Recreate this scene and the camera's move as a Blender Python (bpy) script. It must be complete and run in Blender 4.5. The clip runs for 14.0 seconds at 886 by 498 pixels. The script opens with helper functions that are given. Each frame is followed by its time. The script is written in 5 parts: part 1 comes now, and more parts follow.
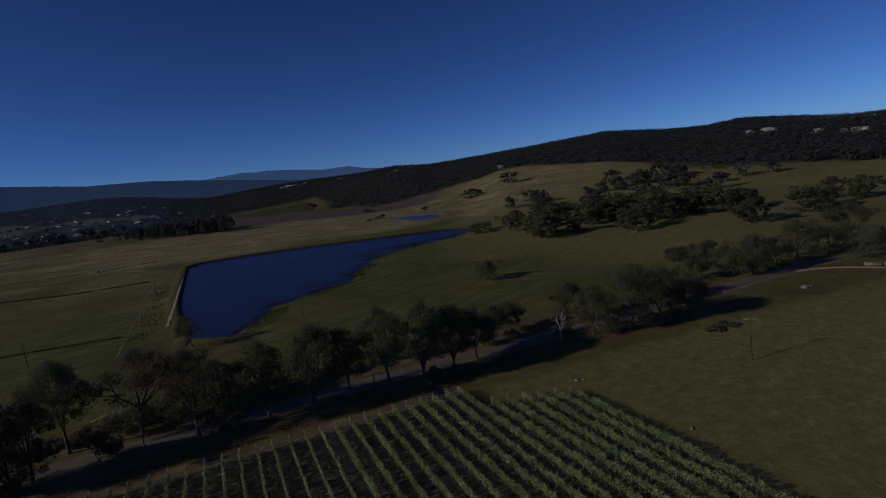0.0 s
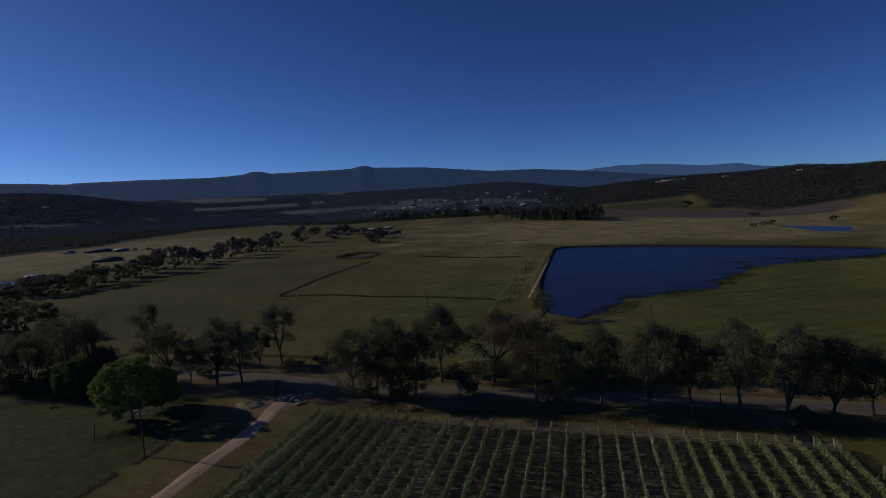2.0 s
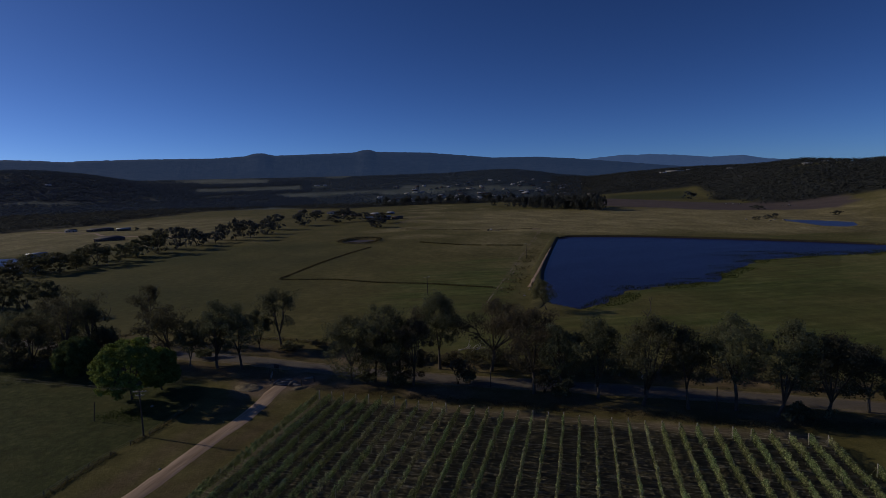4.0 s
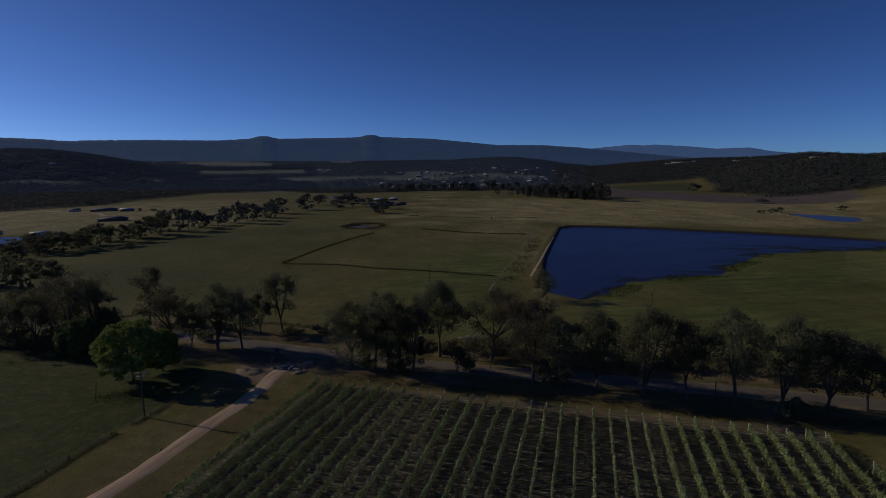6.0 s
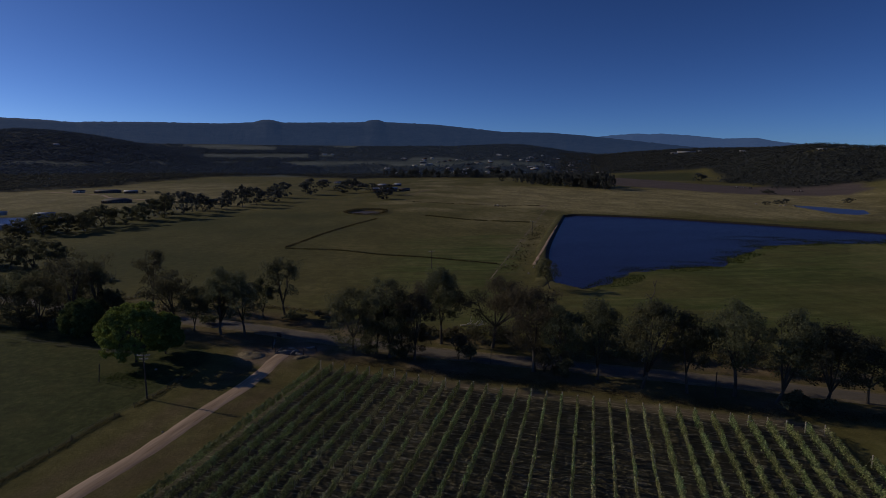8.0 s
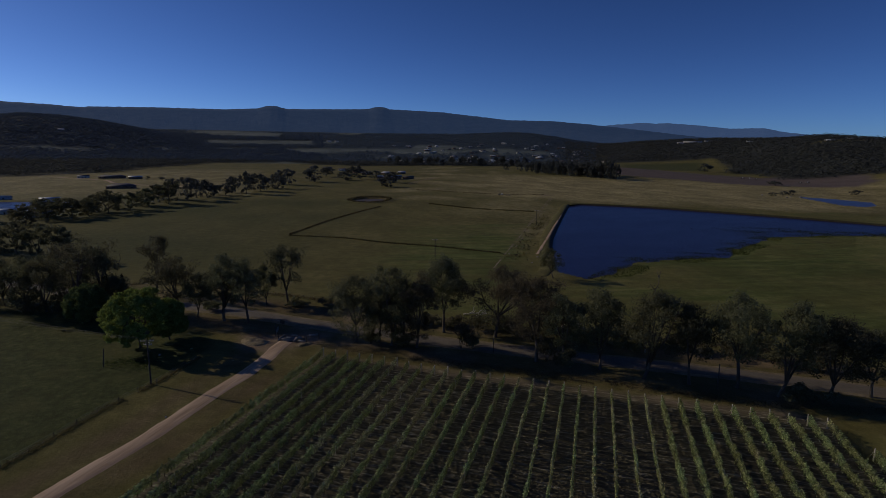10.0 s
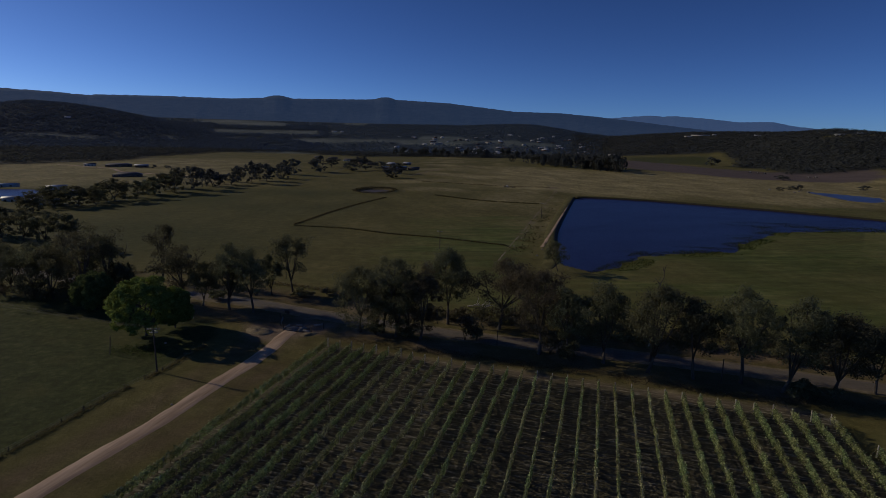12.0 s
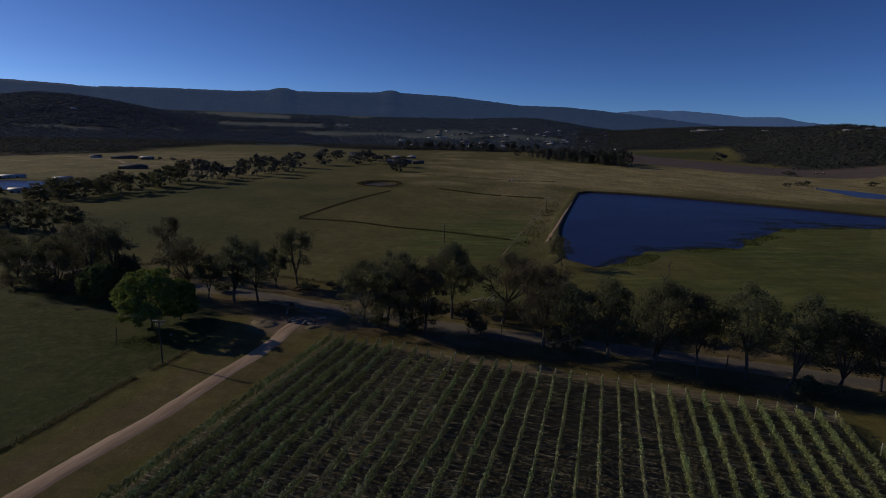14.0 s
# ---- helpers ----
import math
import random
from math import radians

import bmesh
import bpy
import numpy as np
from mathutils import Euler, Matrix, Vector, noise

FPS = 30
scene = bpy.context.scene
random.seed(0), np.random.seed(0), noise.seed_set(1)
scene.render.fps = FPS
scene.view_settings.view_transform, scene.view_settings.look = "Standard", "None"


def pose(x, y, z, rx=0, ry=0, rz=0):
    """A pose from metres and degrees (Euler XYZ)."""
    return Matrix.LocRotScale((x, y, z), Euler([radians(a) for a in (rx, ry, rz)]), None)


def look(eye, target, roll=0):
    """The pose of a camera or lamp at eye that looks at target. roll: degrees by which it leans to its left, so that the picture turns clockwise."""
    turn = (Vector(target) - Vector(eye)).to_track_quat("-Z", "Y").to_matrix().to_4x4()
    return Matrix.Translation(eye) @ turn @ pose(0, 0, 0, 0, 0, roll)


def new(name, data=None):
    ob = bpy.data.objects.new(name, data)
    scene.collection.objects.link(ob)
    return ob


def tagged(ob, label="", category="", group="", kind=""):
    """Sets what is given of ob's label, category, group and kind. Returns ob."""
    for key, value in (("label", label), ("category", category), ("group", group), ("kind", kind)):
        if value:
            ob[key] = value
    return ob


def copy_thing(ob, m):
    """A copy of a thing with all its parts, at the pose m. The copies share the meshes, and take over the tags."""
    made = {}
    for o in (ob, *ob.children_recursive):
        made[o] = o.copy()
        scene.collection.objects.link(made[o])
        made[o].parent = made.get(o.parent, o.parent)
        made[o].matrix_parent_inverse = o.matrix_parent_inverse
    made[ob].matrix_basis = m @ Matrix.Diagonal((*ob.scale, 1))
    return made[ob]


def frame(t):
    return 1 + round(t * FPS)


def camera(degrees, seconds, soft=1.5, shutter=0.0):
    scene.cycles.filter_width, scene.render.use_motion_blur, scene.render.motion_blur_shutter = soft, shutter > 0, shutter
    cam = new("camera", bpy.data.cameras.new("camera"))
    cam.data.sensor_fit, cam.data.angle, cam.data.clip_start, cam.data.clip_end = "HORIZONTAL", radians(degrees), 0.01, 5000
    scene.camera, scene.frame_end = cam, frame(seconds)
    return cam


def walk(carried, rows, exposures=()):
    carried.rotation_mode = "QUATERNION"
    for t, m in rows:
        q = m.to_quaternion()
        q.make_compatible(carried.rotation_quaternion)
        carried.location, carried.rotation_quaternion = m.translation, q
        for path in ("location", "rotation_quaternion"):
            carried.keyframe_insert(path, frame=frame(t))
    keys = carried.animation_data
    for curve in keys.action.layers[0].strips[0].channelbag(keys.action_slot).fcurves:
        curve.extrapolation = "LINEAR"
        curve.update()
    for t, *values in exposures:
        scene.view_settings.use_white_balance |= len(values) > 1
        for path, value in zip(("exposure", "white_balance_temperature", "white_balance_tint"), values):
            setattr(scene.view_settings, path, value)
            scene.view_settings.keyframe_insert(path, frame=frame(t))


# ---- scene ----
cam = camera(79.0, 14.0, 0.5)
PATH = [
    (0, (-1.641, 4.153, 47.36), (-0.439, 5.727, 47.083), -7.1),
    (0.2, (-1.151, 4.391, 47.171), (-0.559, 6.291, 46.967), -5.6),
    (0.4, (-0.104, 4.407, 46.621), (0.076, 6.391, 46.45), -4.4),
    (0.5, (-0.172, 4.323, 46.26), (-0.067, 6.314, 46.096), -4.2),
    (1, (-0.173, 3.837, 46.305), (-0.173, 5.83, 46.139), -3.6),
    (1.5, (-0.058, 3.521, 46.289), (-0.066, 5.514, 46.116), -3.3),
    (2, (0.133, 3.421, 46.341), (0.123, 5.412, 46.157), -3.0),
    (2.5, (0.228, 3.405, 46.377), (0.214, 5.396, 46.182), -2.6),
    (3, (0.204, 3.484, 46.557), (0.19, 5.473, 46.349), -2.3),
    (5.5, (0.462, 3.98, 47.088), (0.435, 5.962, 46.815), -0.9),
    (6, (0.38, 4.011, 47.148), (0.352, 5.991, 46.864), -0.6),
    (6.5, (0.389, 4.116, 47.2), (0.359, 6.093, 46.902), -0.4),
    (7, (0.446, 4.221, 47.282), (0.413, 6.197, 46.972), -0.2),
    (7.5, (0.393, 4.288, 47.315), (0.357, 6.262, 46.993), -0.0),
    (8, (0.406, 4.348, 47.277), (0.367, 6.319, 46.944), 0.2),
    (10.5, (0.44, 4.769, 47.328), (0.384, 6.731, 46.943), 0.8),
    (11, (0.484, 4.701, 47.401), (0.423, 6.661, 47.008), 0.9),
    (11.5, (0.365, 4.757, 47.357), (0.302, 6.716, 46.957), 1.0),
    (12, (0.334, 4.755, 47.367), (0.266, 6.712, 46.96), 1.2),
    (12.5, (0.292, 4.718, 47.371), (0.221, 6.674, 46.958), 1.3),
    (13, (0.414, 4.749, 47.388), (0.337, 6.702, 46.969), 1.3),
    (13.5, (0.411, 4.686, 47.404), (0.331, 6.639, 46.979), 1.4),
    (14, (0.272, 4.771, 47.421), (0.189, 6.723, 46.991), 1.5),
]
walk(cam, [(t, look(eye, target, roll)) for t, eye, target, roll in PATH], [(0, -1.4, 6400, 12), (0.5, -1.13, 6550, 11), (1, -1.1, 6600, 10), (3, -1.11, 6700, 9), (10, -1.02, 6900, 9), (14, -0.97, 7000, 9)])

# world: clear late-afternoon sky with the sun low on one side
SUN_AZ, SUN_EL = -71.5, 23.0
world = bpy.data.worlds.new("sky")
scene.world = world
world.use_nodes = True
wn = world.node_tree
sky = wn.nodes.new("ShaderNodeTexSky")
sky.sky_type = "NISHITA"
sky.sun_disc = False
sky.sun_elevation, sky.sun_rotation = radians(SUN_EL), radians(SUN_AZ)
sky.altitude, sky.air_density, sky.dust_density, sky.ozone_density = 1800, 0.6, 1.0, 3.0
# the deep, contrasty blue of a very clear sky
thin = wn.nodes.new("ShaderNodeMix")
thin.data_type, thin.blend_type = "RGBA", "MULTIPLY"
thin.inputs[0].default_value = 1.0
thin.inputs[7].default_value = (0.524, 0.673, 0.907, 1)
deep = wn.nodes.new("ShaderNodeGamma")
deep.inputs[1].default_value = 1.27
wn.links.new(sky.outputs[0], thin.inputs[6])
wn.links.new(thin.outputs[2], deep.inputs[0])
wn.links.new(deep.outputs[0], wn.nodes["Background"].inputs[0])
wn.nodes["Background"].inputs[1].default_value = 0.1
sun = new("sun", bpy.data.lights.new("sun", "SUN"))
sun.data.energy, sun.data.angle, sun.data.color = 3.35, radians(0.53), (1.0, 0.88, 0.7)
to_sun = Vector((math.sin(radians(SUN_AZ)) * math.cos(radians(SUN_EL)), math.cos(radians(SUN_AZ)) * math.cos(radians(SUN_EL)), math.sin(radians(SUN_EL))))
sun.matrix_world = look(to_sun * 100, (0, 0, 0))

# ---------------------------------------------------------------- materials
def mat(name, rough=0.9, spec=0.2):
    m = bpy.data.materials.new(name)
    m.use_nodes = True
    b = m.node_tree.nodes["Principled BSDF"]
    b.inputs["Roughness"].default_value = rough
    b.inputs["Specular IOR Level"].default_value = spec
    return m, m.node_tree, b


def node(nt, kind, **values):
    n = nt.nodes.new(kind)
    for k, v in values.items():
        n.inputs[k].default_value = v
    return n


def noise_of(nt, scale, detail=4.0, rough=0.6, coord=None, stretch=None):
    """A noise in metres of the world, or of the mesh."""
    if coord is None:
        coord = nt.nodes.new("ShaderNodeNewGeometry").outputs["Position"]
    if stretch:
        mp = nt.nodes.new("ShaderNodeMapping")
        mp.vector_type = "TEXTURE"
        mp.inputs["Scale"].default_value = [1 / v for v in stretch[:3]]
        if len(stretch) > 3:
            mp.inputs["Rotation"].default_value = (0, 0, radians(stretch[3]))
        nt.links.new(coord, mp.inputs[0])
        coord = mp.outputs[0]
    n = node(nt, "ShaderNodeTexNoise", Scale=scale, Detail=detail, Roughness=rough)
    nt.links.new(coord, n.inputs["Vector"])
    return n.outputs["Fac"]


def ramp(nt, fac, stops):
    r = nt.nodes.new("ShaderNodeValToRGB")
    els = r.color_ramp.elements
    while len(els) < len(stops):
        els.new(0.5)
    for e, (p, c) in zip(els, stops):
        e.position = p
        e.color = (*c, 1) if len(c) == 3 else c
    nt.links.new(fac, r.inputs[0])
    return r.outputs[0]


def mix(nt, fac, a, b):
    n = nt.nodes.new("ShaderNodeMix")
    n.data_type = "RGBA"
    for v, s in ((fac, n.inputs[0]), (a, n.inputs[6]), (b, n.inputs[7])):
        if isinstance(v, tuple):
            s.default_value = (*v, 1)
        elif isinstance(v, float):
            s.default_value = v
        else:
            nt.links.new(v, s)
    return n.outputs[2]


def calc(nt, op, a, b=None, clamp=False):
    n = nt.nodes.new("ShaderNodeMath")
    n.operation, n.use_clamp = op, clamp
    for v, s in ((a, n.inputs[0]), (b, n.inputs[1])):
        if v is None:
            continue
        if isinstance(v, (int, float)):
            s.default_value = v
        else:
            nt.links.new(v, s)
    return n.outputs[0]


def bump(nt, b, height, strength=0.4, dist=0.1):
    n = node(nt, "ShaderNodeBump", Strength=strength, Distance=dist)
    nt.links.new(height, n.inputs["Height"])
    nt.links.new(n.outputs[0], b.inputs["Normal"])


def attr(nt, name):
    n = nt.nodes.new("ShaderNodeAttribute")
    n.attribute_name = name
    return n.outputs["Fac"]


def simple(name, dark, light, scale=3.0, rough=0.85, spec=0.25, relief=0.3, dist=0.03, local=False, metal=0.0, stretch=None):
    """A surface of two tones in two scales of noise, with fine relief."""
    m, nt, b = mat(name, rough, spec)
    c = nt.nodes.new("ShaderNodeTexCoord").outputs["Object"] if local else None
    big = noise_of(nt, scale * 0.2, 3, 0.6, c, stretch)
    fine = noise_of(nt, scale, 6, 0.65, c, stretch)
    f = calc(nt, "ADD", calc(nt, "MULTIPLY", big, 0.5), calc(nt, "MULTIPLY", fine, 0.5))
    nt.links.new(ramp(nt, f, [(0.35, dark), (0.65, light)]), b.inputs["Base Color"])
    b.inputs["Metallic"].default_value = metal
    if relief:
        bump(nt, b, fine, relief, dist)
    return m


def leafy(name, shade, light, young, through_light=0.25):
    """Leaves: each leaf and each plant of its own tone, part of the light passes through."""
    m, nt, b = mat(name, 0.85, 0.06)
    isl = nt.nodes.new("ShaderNodeNewGeometry").outputs["Random Per Island"]
    own = nt.nodes.new("ShaderNodeObjectInfo").outputs["Random"]
    base = ramp(nt, isl, [(0.0, shade), (0.6, light), (1.0, young)])
    hsv = node(nt, "ShaderNodeHueSaturation", Saturation=1.0, Fac=1.0)
    nt.links.new(calc(nt, "ADD", calc(nt, "MULTIPLY", own, 0.05), 0.475), hsv.inputs["Hue"])
    nt.links.new(calc(nt, "ADD", calc(nt, "MULTIPLY", own, 0.4), 0.8), hsv.inputs["Value"])
    nt.links.new(base, hsv.inputs["Color"])
    nt.links.new(hsv.outputs[0], b.inputs["Base Color"])
    tr = nt.nodes.new("ShaderNodeBsdfTranslucent")
    nt.links.new(hsv.outputs[0], tr.inputs[0])
    ms = node(nt, "ShaderNodeMixShader", Fac=through_light)
    nt.links.new(b.outputs[0], ms.inputs[1])
    nt.links.new(tr.outputs[0], ms.inputs[2])
    nt.links.new(ms.outputs[0], nt.nodes["Material Output"].inputs[0])
    return m


def ground_material():
    m, nt, b = mat("pasture", 0.95, 0.1)
    huge = noise_of(nt, 0.006, 4, 0.6)
    big = noise_of(nt, 0.035, 5, 0.65, None, (1, 0.55, 1, 15))
    mid = noise_of(nt, 0.25, 5, 0.7)
    fine = noise_of(nt, 2.2, 5, 0.75)
    f = calc(nt, "ADD", calc(nt, "MULTIPLY", big, 0.36), calc(nt, "MULTIPLY", mid, 0.34))
    f = calc(nt, "ADD", f, calc(nt, "MULTIPLY", fine, 0.3))
    grass = ramp(nt, f, [(0.39, (0.07, 0.064, 0.02)), (0.5, (0.12, 0.106, 0.036)), (0.61, (0.2, 0.168, 0.066))])
    grass = mix(nt, calc(nt, "MULTIPLY", calc(nt, "SUBTRACT", huge, 0.35, True), 1.2, True), grass, (0.125, 0.118, 0.038))
    fs = calc(nt, "ADD", calc(nt, "MULTIPLY", f, 0.55), calc(nt, "MULTIPLY", noise_of(nt, 0.11, 5, 0.7, None, (0.35, 1.6, 1, 8)), 0.45))
    fl = calc(nt, "ADD", calc(nt, "MULTIPLY", mid, 0.4), calc(nt, "MULTIPLY", noise_of(nt, 0.6, 5, 0.75), 0.6))
    lush = ramp(nt, fl, [(0.36, (0.028, 0.036, 0.012)), (0.5, (0.049, 0.06, 0.019)), (0.64, (0.092, 0.1, 0.034))])
    marsh = ramp(nt, fs, [(0.38, (0.042, 0.058, 0.014)), (0.5, (0.094, 0.112, 0.03)), (0.62, (0.2, 0.2, 0.07))])
    # mown grass painted paler, for sunlight thrown back opposite the sun
    brightened_meadow = ramp(nt, fl, [(0.34, (0.13, 0.127, 0.044)), (0.5, (0.19, 0.182, 0.064)), (0.66, (0.28, 0.26, 0.108))])
    bare = ramp(nt, f, [(0.36, (0.13, 0.095, 0.065)), (0.52, (0.21, 0.155, 0.11)), (0.66, (0.34, 0.27, 0.2))])
    dry = ramp(nt, f, [(0.4, (0.14, 0.12, 0.055)), (0.5, (0.25, 0.21, 0.1)), (0.6, (0.44, 0.37, 0.185))])
    litter = ramp(nt, f, [(0.38, (0.072, 0.053, 0.027)), (0.52, (0.138, 0.103, 0.055)), (0.64, (0.25, 0.188, 0.11))])
    plough = ramp(nt, f, [(0.36, (0.085, 0.068, 0.06)), (0.6, (0.14, 0.11, 0.1))])
    # between the vines: dark soil with mown straw lying across the alleys
    straw = noise_of(nt, 1.1, 4, 0.7, None, (0.28, 1.7, 1, -14.3))
    alley = ramp(nt, straw, [(0.36, (0.072, 0.063, 0.04)), (0.54, (0.13, 0.116, 0.074)), (0.67, (0.36, 0.33, 0.245))])
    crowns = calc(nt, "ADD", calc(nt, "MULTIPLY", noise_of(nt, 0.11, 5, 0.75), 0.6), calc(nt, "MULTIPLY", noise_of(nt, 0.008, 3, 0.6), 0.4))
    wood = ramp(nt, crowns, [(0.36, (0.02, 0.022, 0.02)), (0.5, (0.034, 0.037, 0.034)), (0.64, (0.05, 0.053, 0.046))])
    # blue-grey tones with distance haze mixed into far woods and fields
    hazed_upland = ramp(nt, crowns, [(0.36, (0.032, 0.046, 0.06)), (0.5, (0.046, 0.064, 0.08)), (0.64, (0.06, 0.08, 0.098))])
    hazed_vale = ramp(nt, crowns, [(0.36, (0.06, 0.075, 0.074)), (0.5, (0.11, 0.132, 0.122)), (0.64, (0.19, 0.215, 0.19))])
    col = grass
    rag = calc(nt, "MULTIPLY", calc(nt, "SUBTRACT", mid, 0.5), 0.9)
    for key, c in (("dry", dry), ("lush", lush), ("marsh", marsh), ("brightened_meadow", brightened_meadow), ("plough", plough), ("litter", litter), ("alley", alley), ("hazed_vale", hazed_vale), ("wood", wood), ("hazed_upland", hazed_upland), ("bare", bare)):
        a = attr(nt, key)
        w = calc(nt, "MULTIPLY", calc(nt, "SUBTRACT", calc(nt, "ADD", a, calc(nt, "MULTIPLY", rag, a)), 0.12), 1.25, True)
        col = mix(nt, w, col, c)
    nt.links.new(col, b.inputs["Base Color"])
    bump(nt, b, calc(nt, "ADD", calc(nt, "ADD", fine, calc(nt, "MULTIPLY", mid, 2.0)), calc(nt, "MULTIPLY", calc(nt, "MULTIPLY", crowns, attr(nt, "hazed_upland")), 14.0)), 0.5, 0.25)
    return m


def water_material(name="water", tone=(0.016, 0.011, 0.052), still=1.0):
    m, nt, b = mat(name, 0.3, 0.32)
    # blue base colour stands in for part of the sky's reflection
    b.inputs["Base Color"].default_value = (*tone, 1)
    b.inputs["IOR"].default_value = 1.33
    rip = noise_of(nt, 1.1, 4, 0.65, None, (1, 0.6, 1, 20))
    slow = noise_of(nt, 0.05, 3, 0.5, None, (0.4, 1, 1, 20))
    bump(nt, b, rip, 0.9 * still, 0.3 * still)
    rr = ramp(nt, slow, [(0.3, (0.3, 0.3, 0.3)), (0.7, (0.34, 0.34, 0.34))])
    nt.links.new(rr, b.inputs["Roughness"])
    return m


GROUND = ground_material()
DAMP_SHADE = simple("shaded_damp_bank", (0.018, 0.016, 0.01), (0.05, 0.045, 0.026), 1.4, 0.8, 0.2, 0.6, 0.1)
WATER = water_material()
# lighter blue base, with more of the mirrored sky in the colour
PONDWATER = water_material("sky_tinted_pond_water", (0.05, 0.06, 0.13), 0.15)
MURKY = simple("murky_water", (0.06, 0.048, 0.045), (0.1, 0.085, 0.08), 0.3, 0.65, 0.2, 0.1, 0.02)
ASPHALT = simple("asphalt", (0.105, 0.089, 0.07), (0.165, 0.142, 0.114), 1.2, 0.85, 0.3, 0.2, 0.02)
GRAVEL = simple("pale_gravel", (0.3, 0.205, 0.14), (0.56, 0.41, 0.3), 1.1, 0.95, 0.1, 0.5, 0.05)
DRIVEWAY = simple("rutted_pale_gravel", (0.27, 0.19, 0.13), (0.6, 0.45, 0.33), 1.3, 0.95, 0.1, 0.5, 0.05, stretch=(1.5, 0.12, 1, -14))
PALEDIRT = simple("pale_dirt", (0.13, 0.105, 0.065), (0.34, 0.28, 0.19), 1.2, 0.95, 0.1, 0.5, 0.05)
BANK = simple("grassy_bank", (0.06, 0.058, 0.02), (0.15, 0.133, 0.054), 0.9, 0.95, 0.1, 0.6, 0.15)
SHOULDER = simple("gravel_shoulder", (0.11, 0.09, 0.055), (0.27, 0.22, 0.15), 0.9, 0.95, 0.1, 0.5, 0.06)
BARK = simple("eucalypt_bark", (0.05, 0.042, 0.034), (0.15, 0.13, 0.105), 1.6, 0.9, 0.1, 0.6, 0.06, stretch=(1, 1, 0.3))
PALEBARK = simple("bare_pale_wood", (0.3, 0.27, 0.23), (0.6, 0.56, 0.5), 2.0, 0.85, 0.15, 0.5, 0.05, stretch=(1, 1, 0.3))
POSTWOOD = simple("weathered_timber", (0.28, 0.25, 0.21), (0.52, 0.48, 0.42), 5.0, 0.9, 0.15, 0.4, 0.02, stretch=(1, 1, 0.2))
DARKWOOD = simple("dark_timber", (0.045, 0.036, 0.03), (0.12, 0.1, 0.08), 5.0, 0.9, 0.15, 0.4, 0.02, stretch=(1, 1, 0.2))
VINEWOOD = simple("vine_wood", (0.045, 0.033, 0.024), (0.12, 0.09, 0.065), 8.0, 0.95, 0.1, 0.5, 0.02)
WIRE = simple("galvanised_wire", (0.22, 0.22, 0.22), (0.4, 0.4, 0.4), 9.0, 0.5, 0.5, 0.0, metal=0.8)
CABLE = simple("dark_cable", (0.03, 0.03, 0.03), (0.06, 0.06, 0.06), 9.0, 0.6, 0.3, 0.0)
CERAMIC = simple("pale_insulator", (0.55, 0.55, 0.53), (0.75, 0.75, 0.72), 9.0, 0.3, 0.5, 0.0)
ROCK = simple("granite", (0.16, 0.14, 0.12), (0.4, 0.36, 0.31), 2.5, 0.9, 0.2, 0.7, 0.08)
GUM = leafy("gum_leaves", (0.105, 0.107, 0.06), (0.136, 0.136, 0.079), (0.172, 0.169, 0.1), 0.5)
GUM_RUST = leafy("rusty_gum_leaves", (0.112, 0.1, 0.062), (0.142, 0.125, 0.079), (0.172, 0.15, 0.095), 0.5)
# lighter copy of the gum leaves, with direct sun in its colour
GUM_SUNLIT = leafy("sunlit_gum_leaves", (0.13, 0.14, 0.07), (0.18, 0.19, 0.1), (0.24, 0.25, 0.14), 0.42)
DULL = leafy("dull_green_leaves", (0.1, 0.125, 0.045), (0.145, 0.175, 0.063), (0.195, 0.225, 0.085), 0.42)
BRIGHT = leafy("fresh_green_leaves", (0.14, 0.19, 0.045), (0.2, 0.26, 0.07), (0.27, 0.33, 0.1), 0.42)
PINE = leafy("dark_conifer_needles", (0.01, 0.016, 0.01), (0.022, 0.03, 0.018), (0.035, 0.045, 0.025), 0.1)
VINE = leafy("vine_leaves", (0.11, 0.14, 0.056), (0.235, 0.28, 0.12), (0.42, 0.46, 0.22), 0.22)
VINE_DRY = leafy("yellowing_vine_leaves", (0.15, 0.16, 0.078), (0.3, 0.305, 0.155), (0.48, 0.465, 0.26), 0.2)
REED = leafy("reeds", (0.034, 0.054, 0.014), (0.058, 0.086, 0.023), (0.095, 0.13, 0.038), 0.4)
TUSSOCK = leafy("dry_tussock", (0.075, 0.062, 0.03), (0.13, 0.105, 0.052), (0.2, 0.16, 0.085), 0.3)
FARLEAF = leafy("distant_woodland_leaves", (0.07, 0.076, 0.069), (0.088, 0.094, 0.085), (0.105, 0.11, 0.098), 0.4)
# far leaves tinted blue-grey, so the colour stands in for distance haze
HAZYLEAF = leafy("haze_tinted_valley_woodland", (0.084, 0.112, 0.16), (0.095, 0.125, 0.175), (0.105, 0.136, 0.19), 0.4)
WALLWHITE = simple("white_wall", (0.5, 0.48, 0.44), (0.68, 0.66, 0.62), 1.5, 0.7, 0.3, 0.1, 0.01)
WALLBRICK = simple("brown_brick_wall", (0.12, 0.08, 0.065), (0.22, 0.15, 0.12), 2.0, 0.9, 0.2, 0.3, 0.02)
ROOFTILE = simple("dark_roof_tiles", (0.06, 0.055, 0.06), (0.12, 0.11, 0.115), 2.0, 0.7, 0.3, 0.3, 0.03)
ROOFIRON = simple("galvanised_roof_sheet", (0.36, 0.37, 0.39), (0.52, 0.53, 0.55), 1.0, 0.55, 0.4, 0.15, 0.02, metal=0.2)
GLASS = simple("window_glass", (0.02, 0.024, 0.03), (0.04, 0.045, 0.05), 1.0, 0.1, 0.6, 0.0)

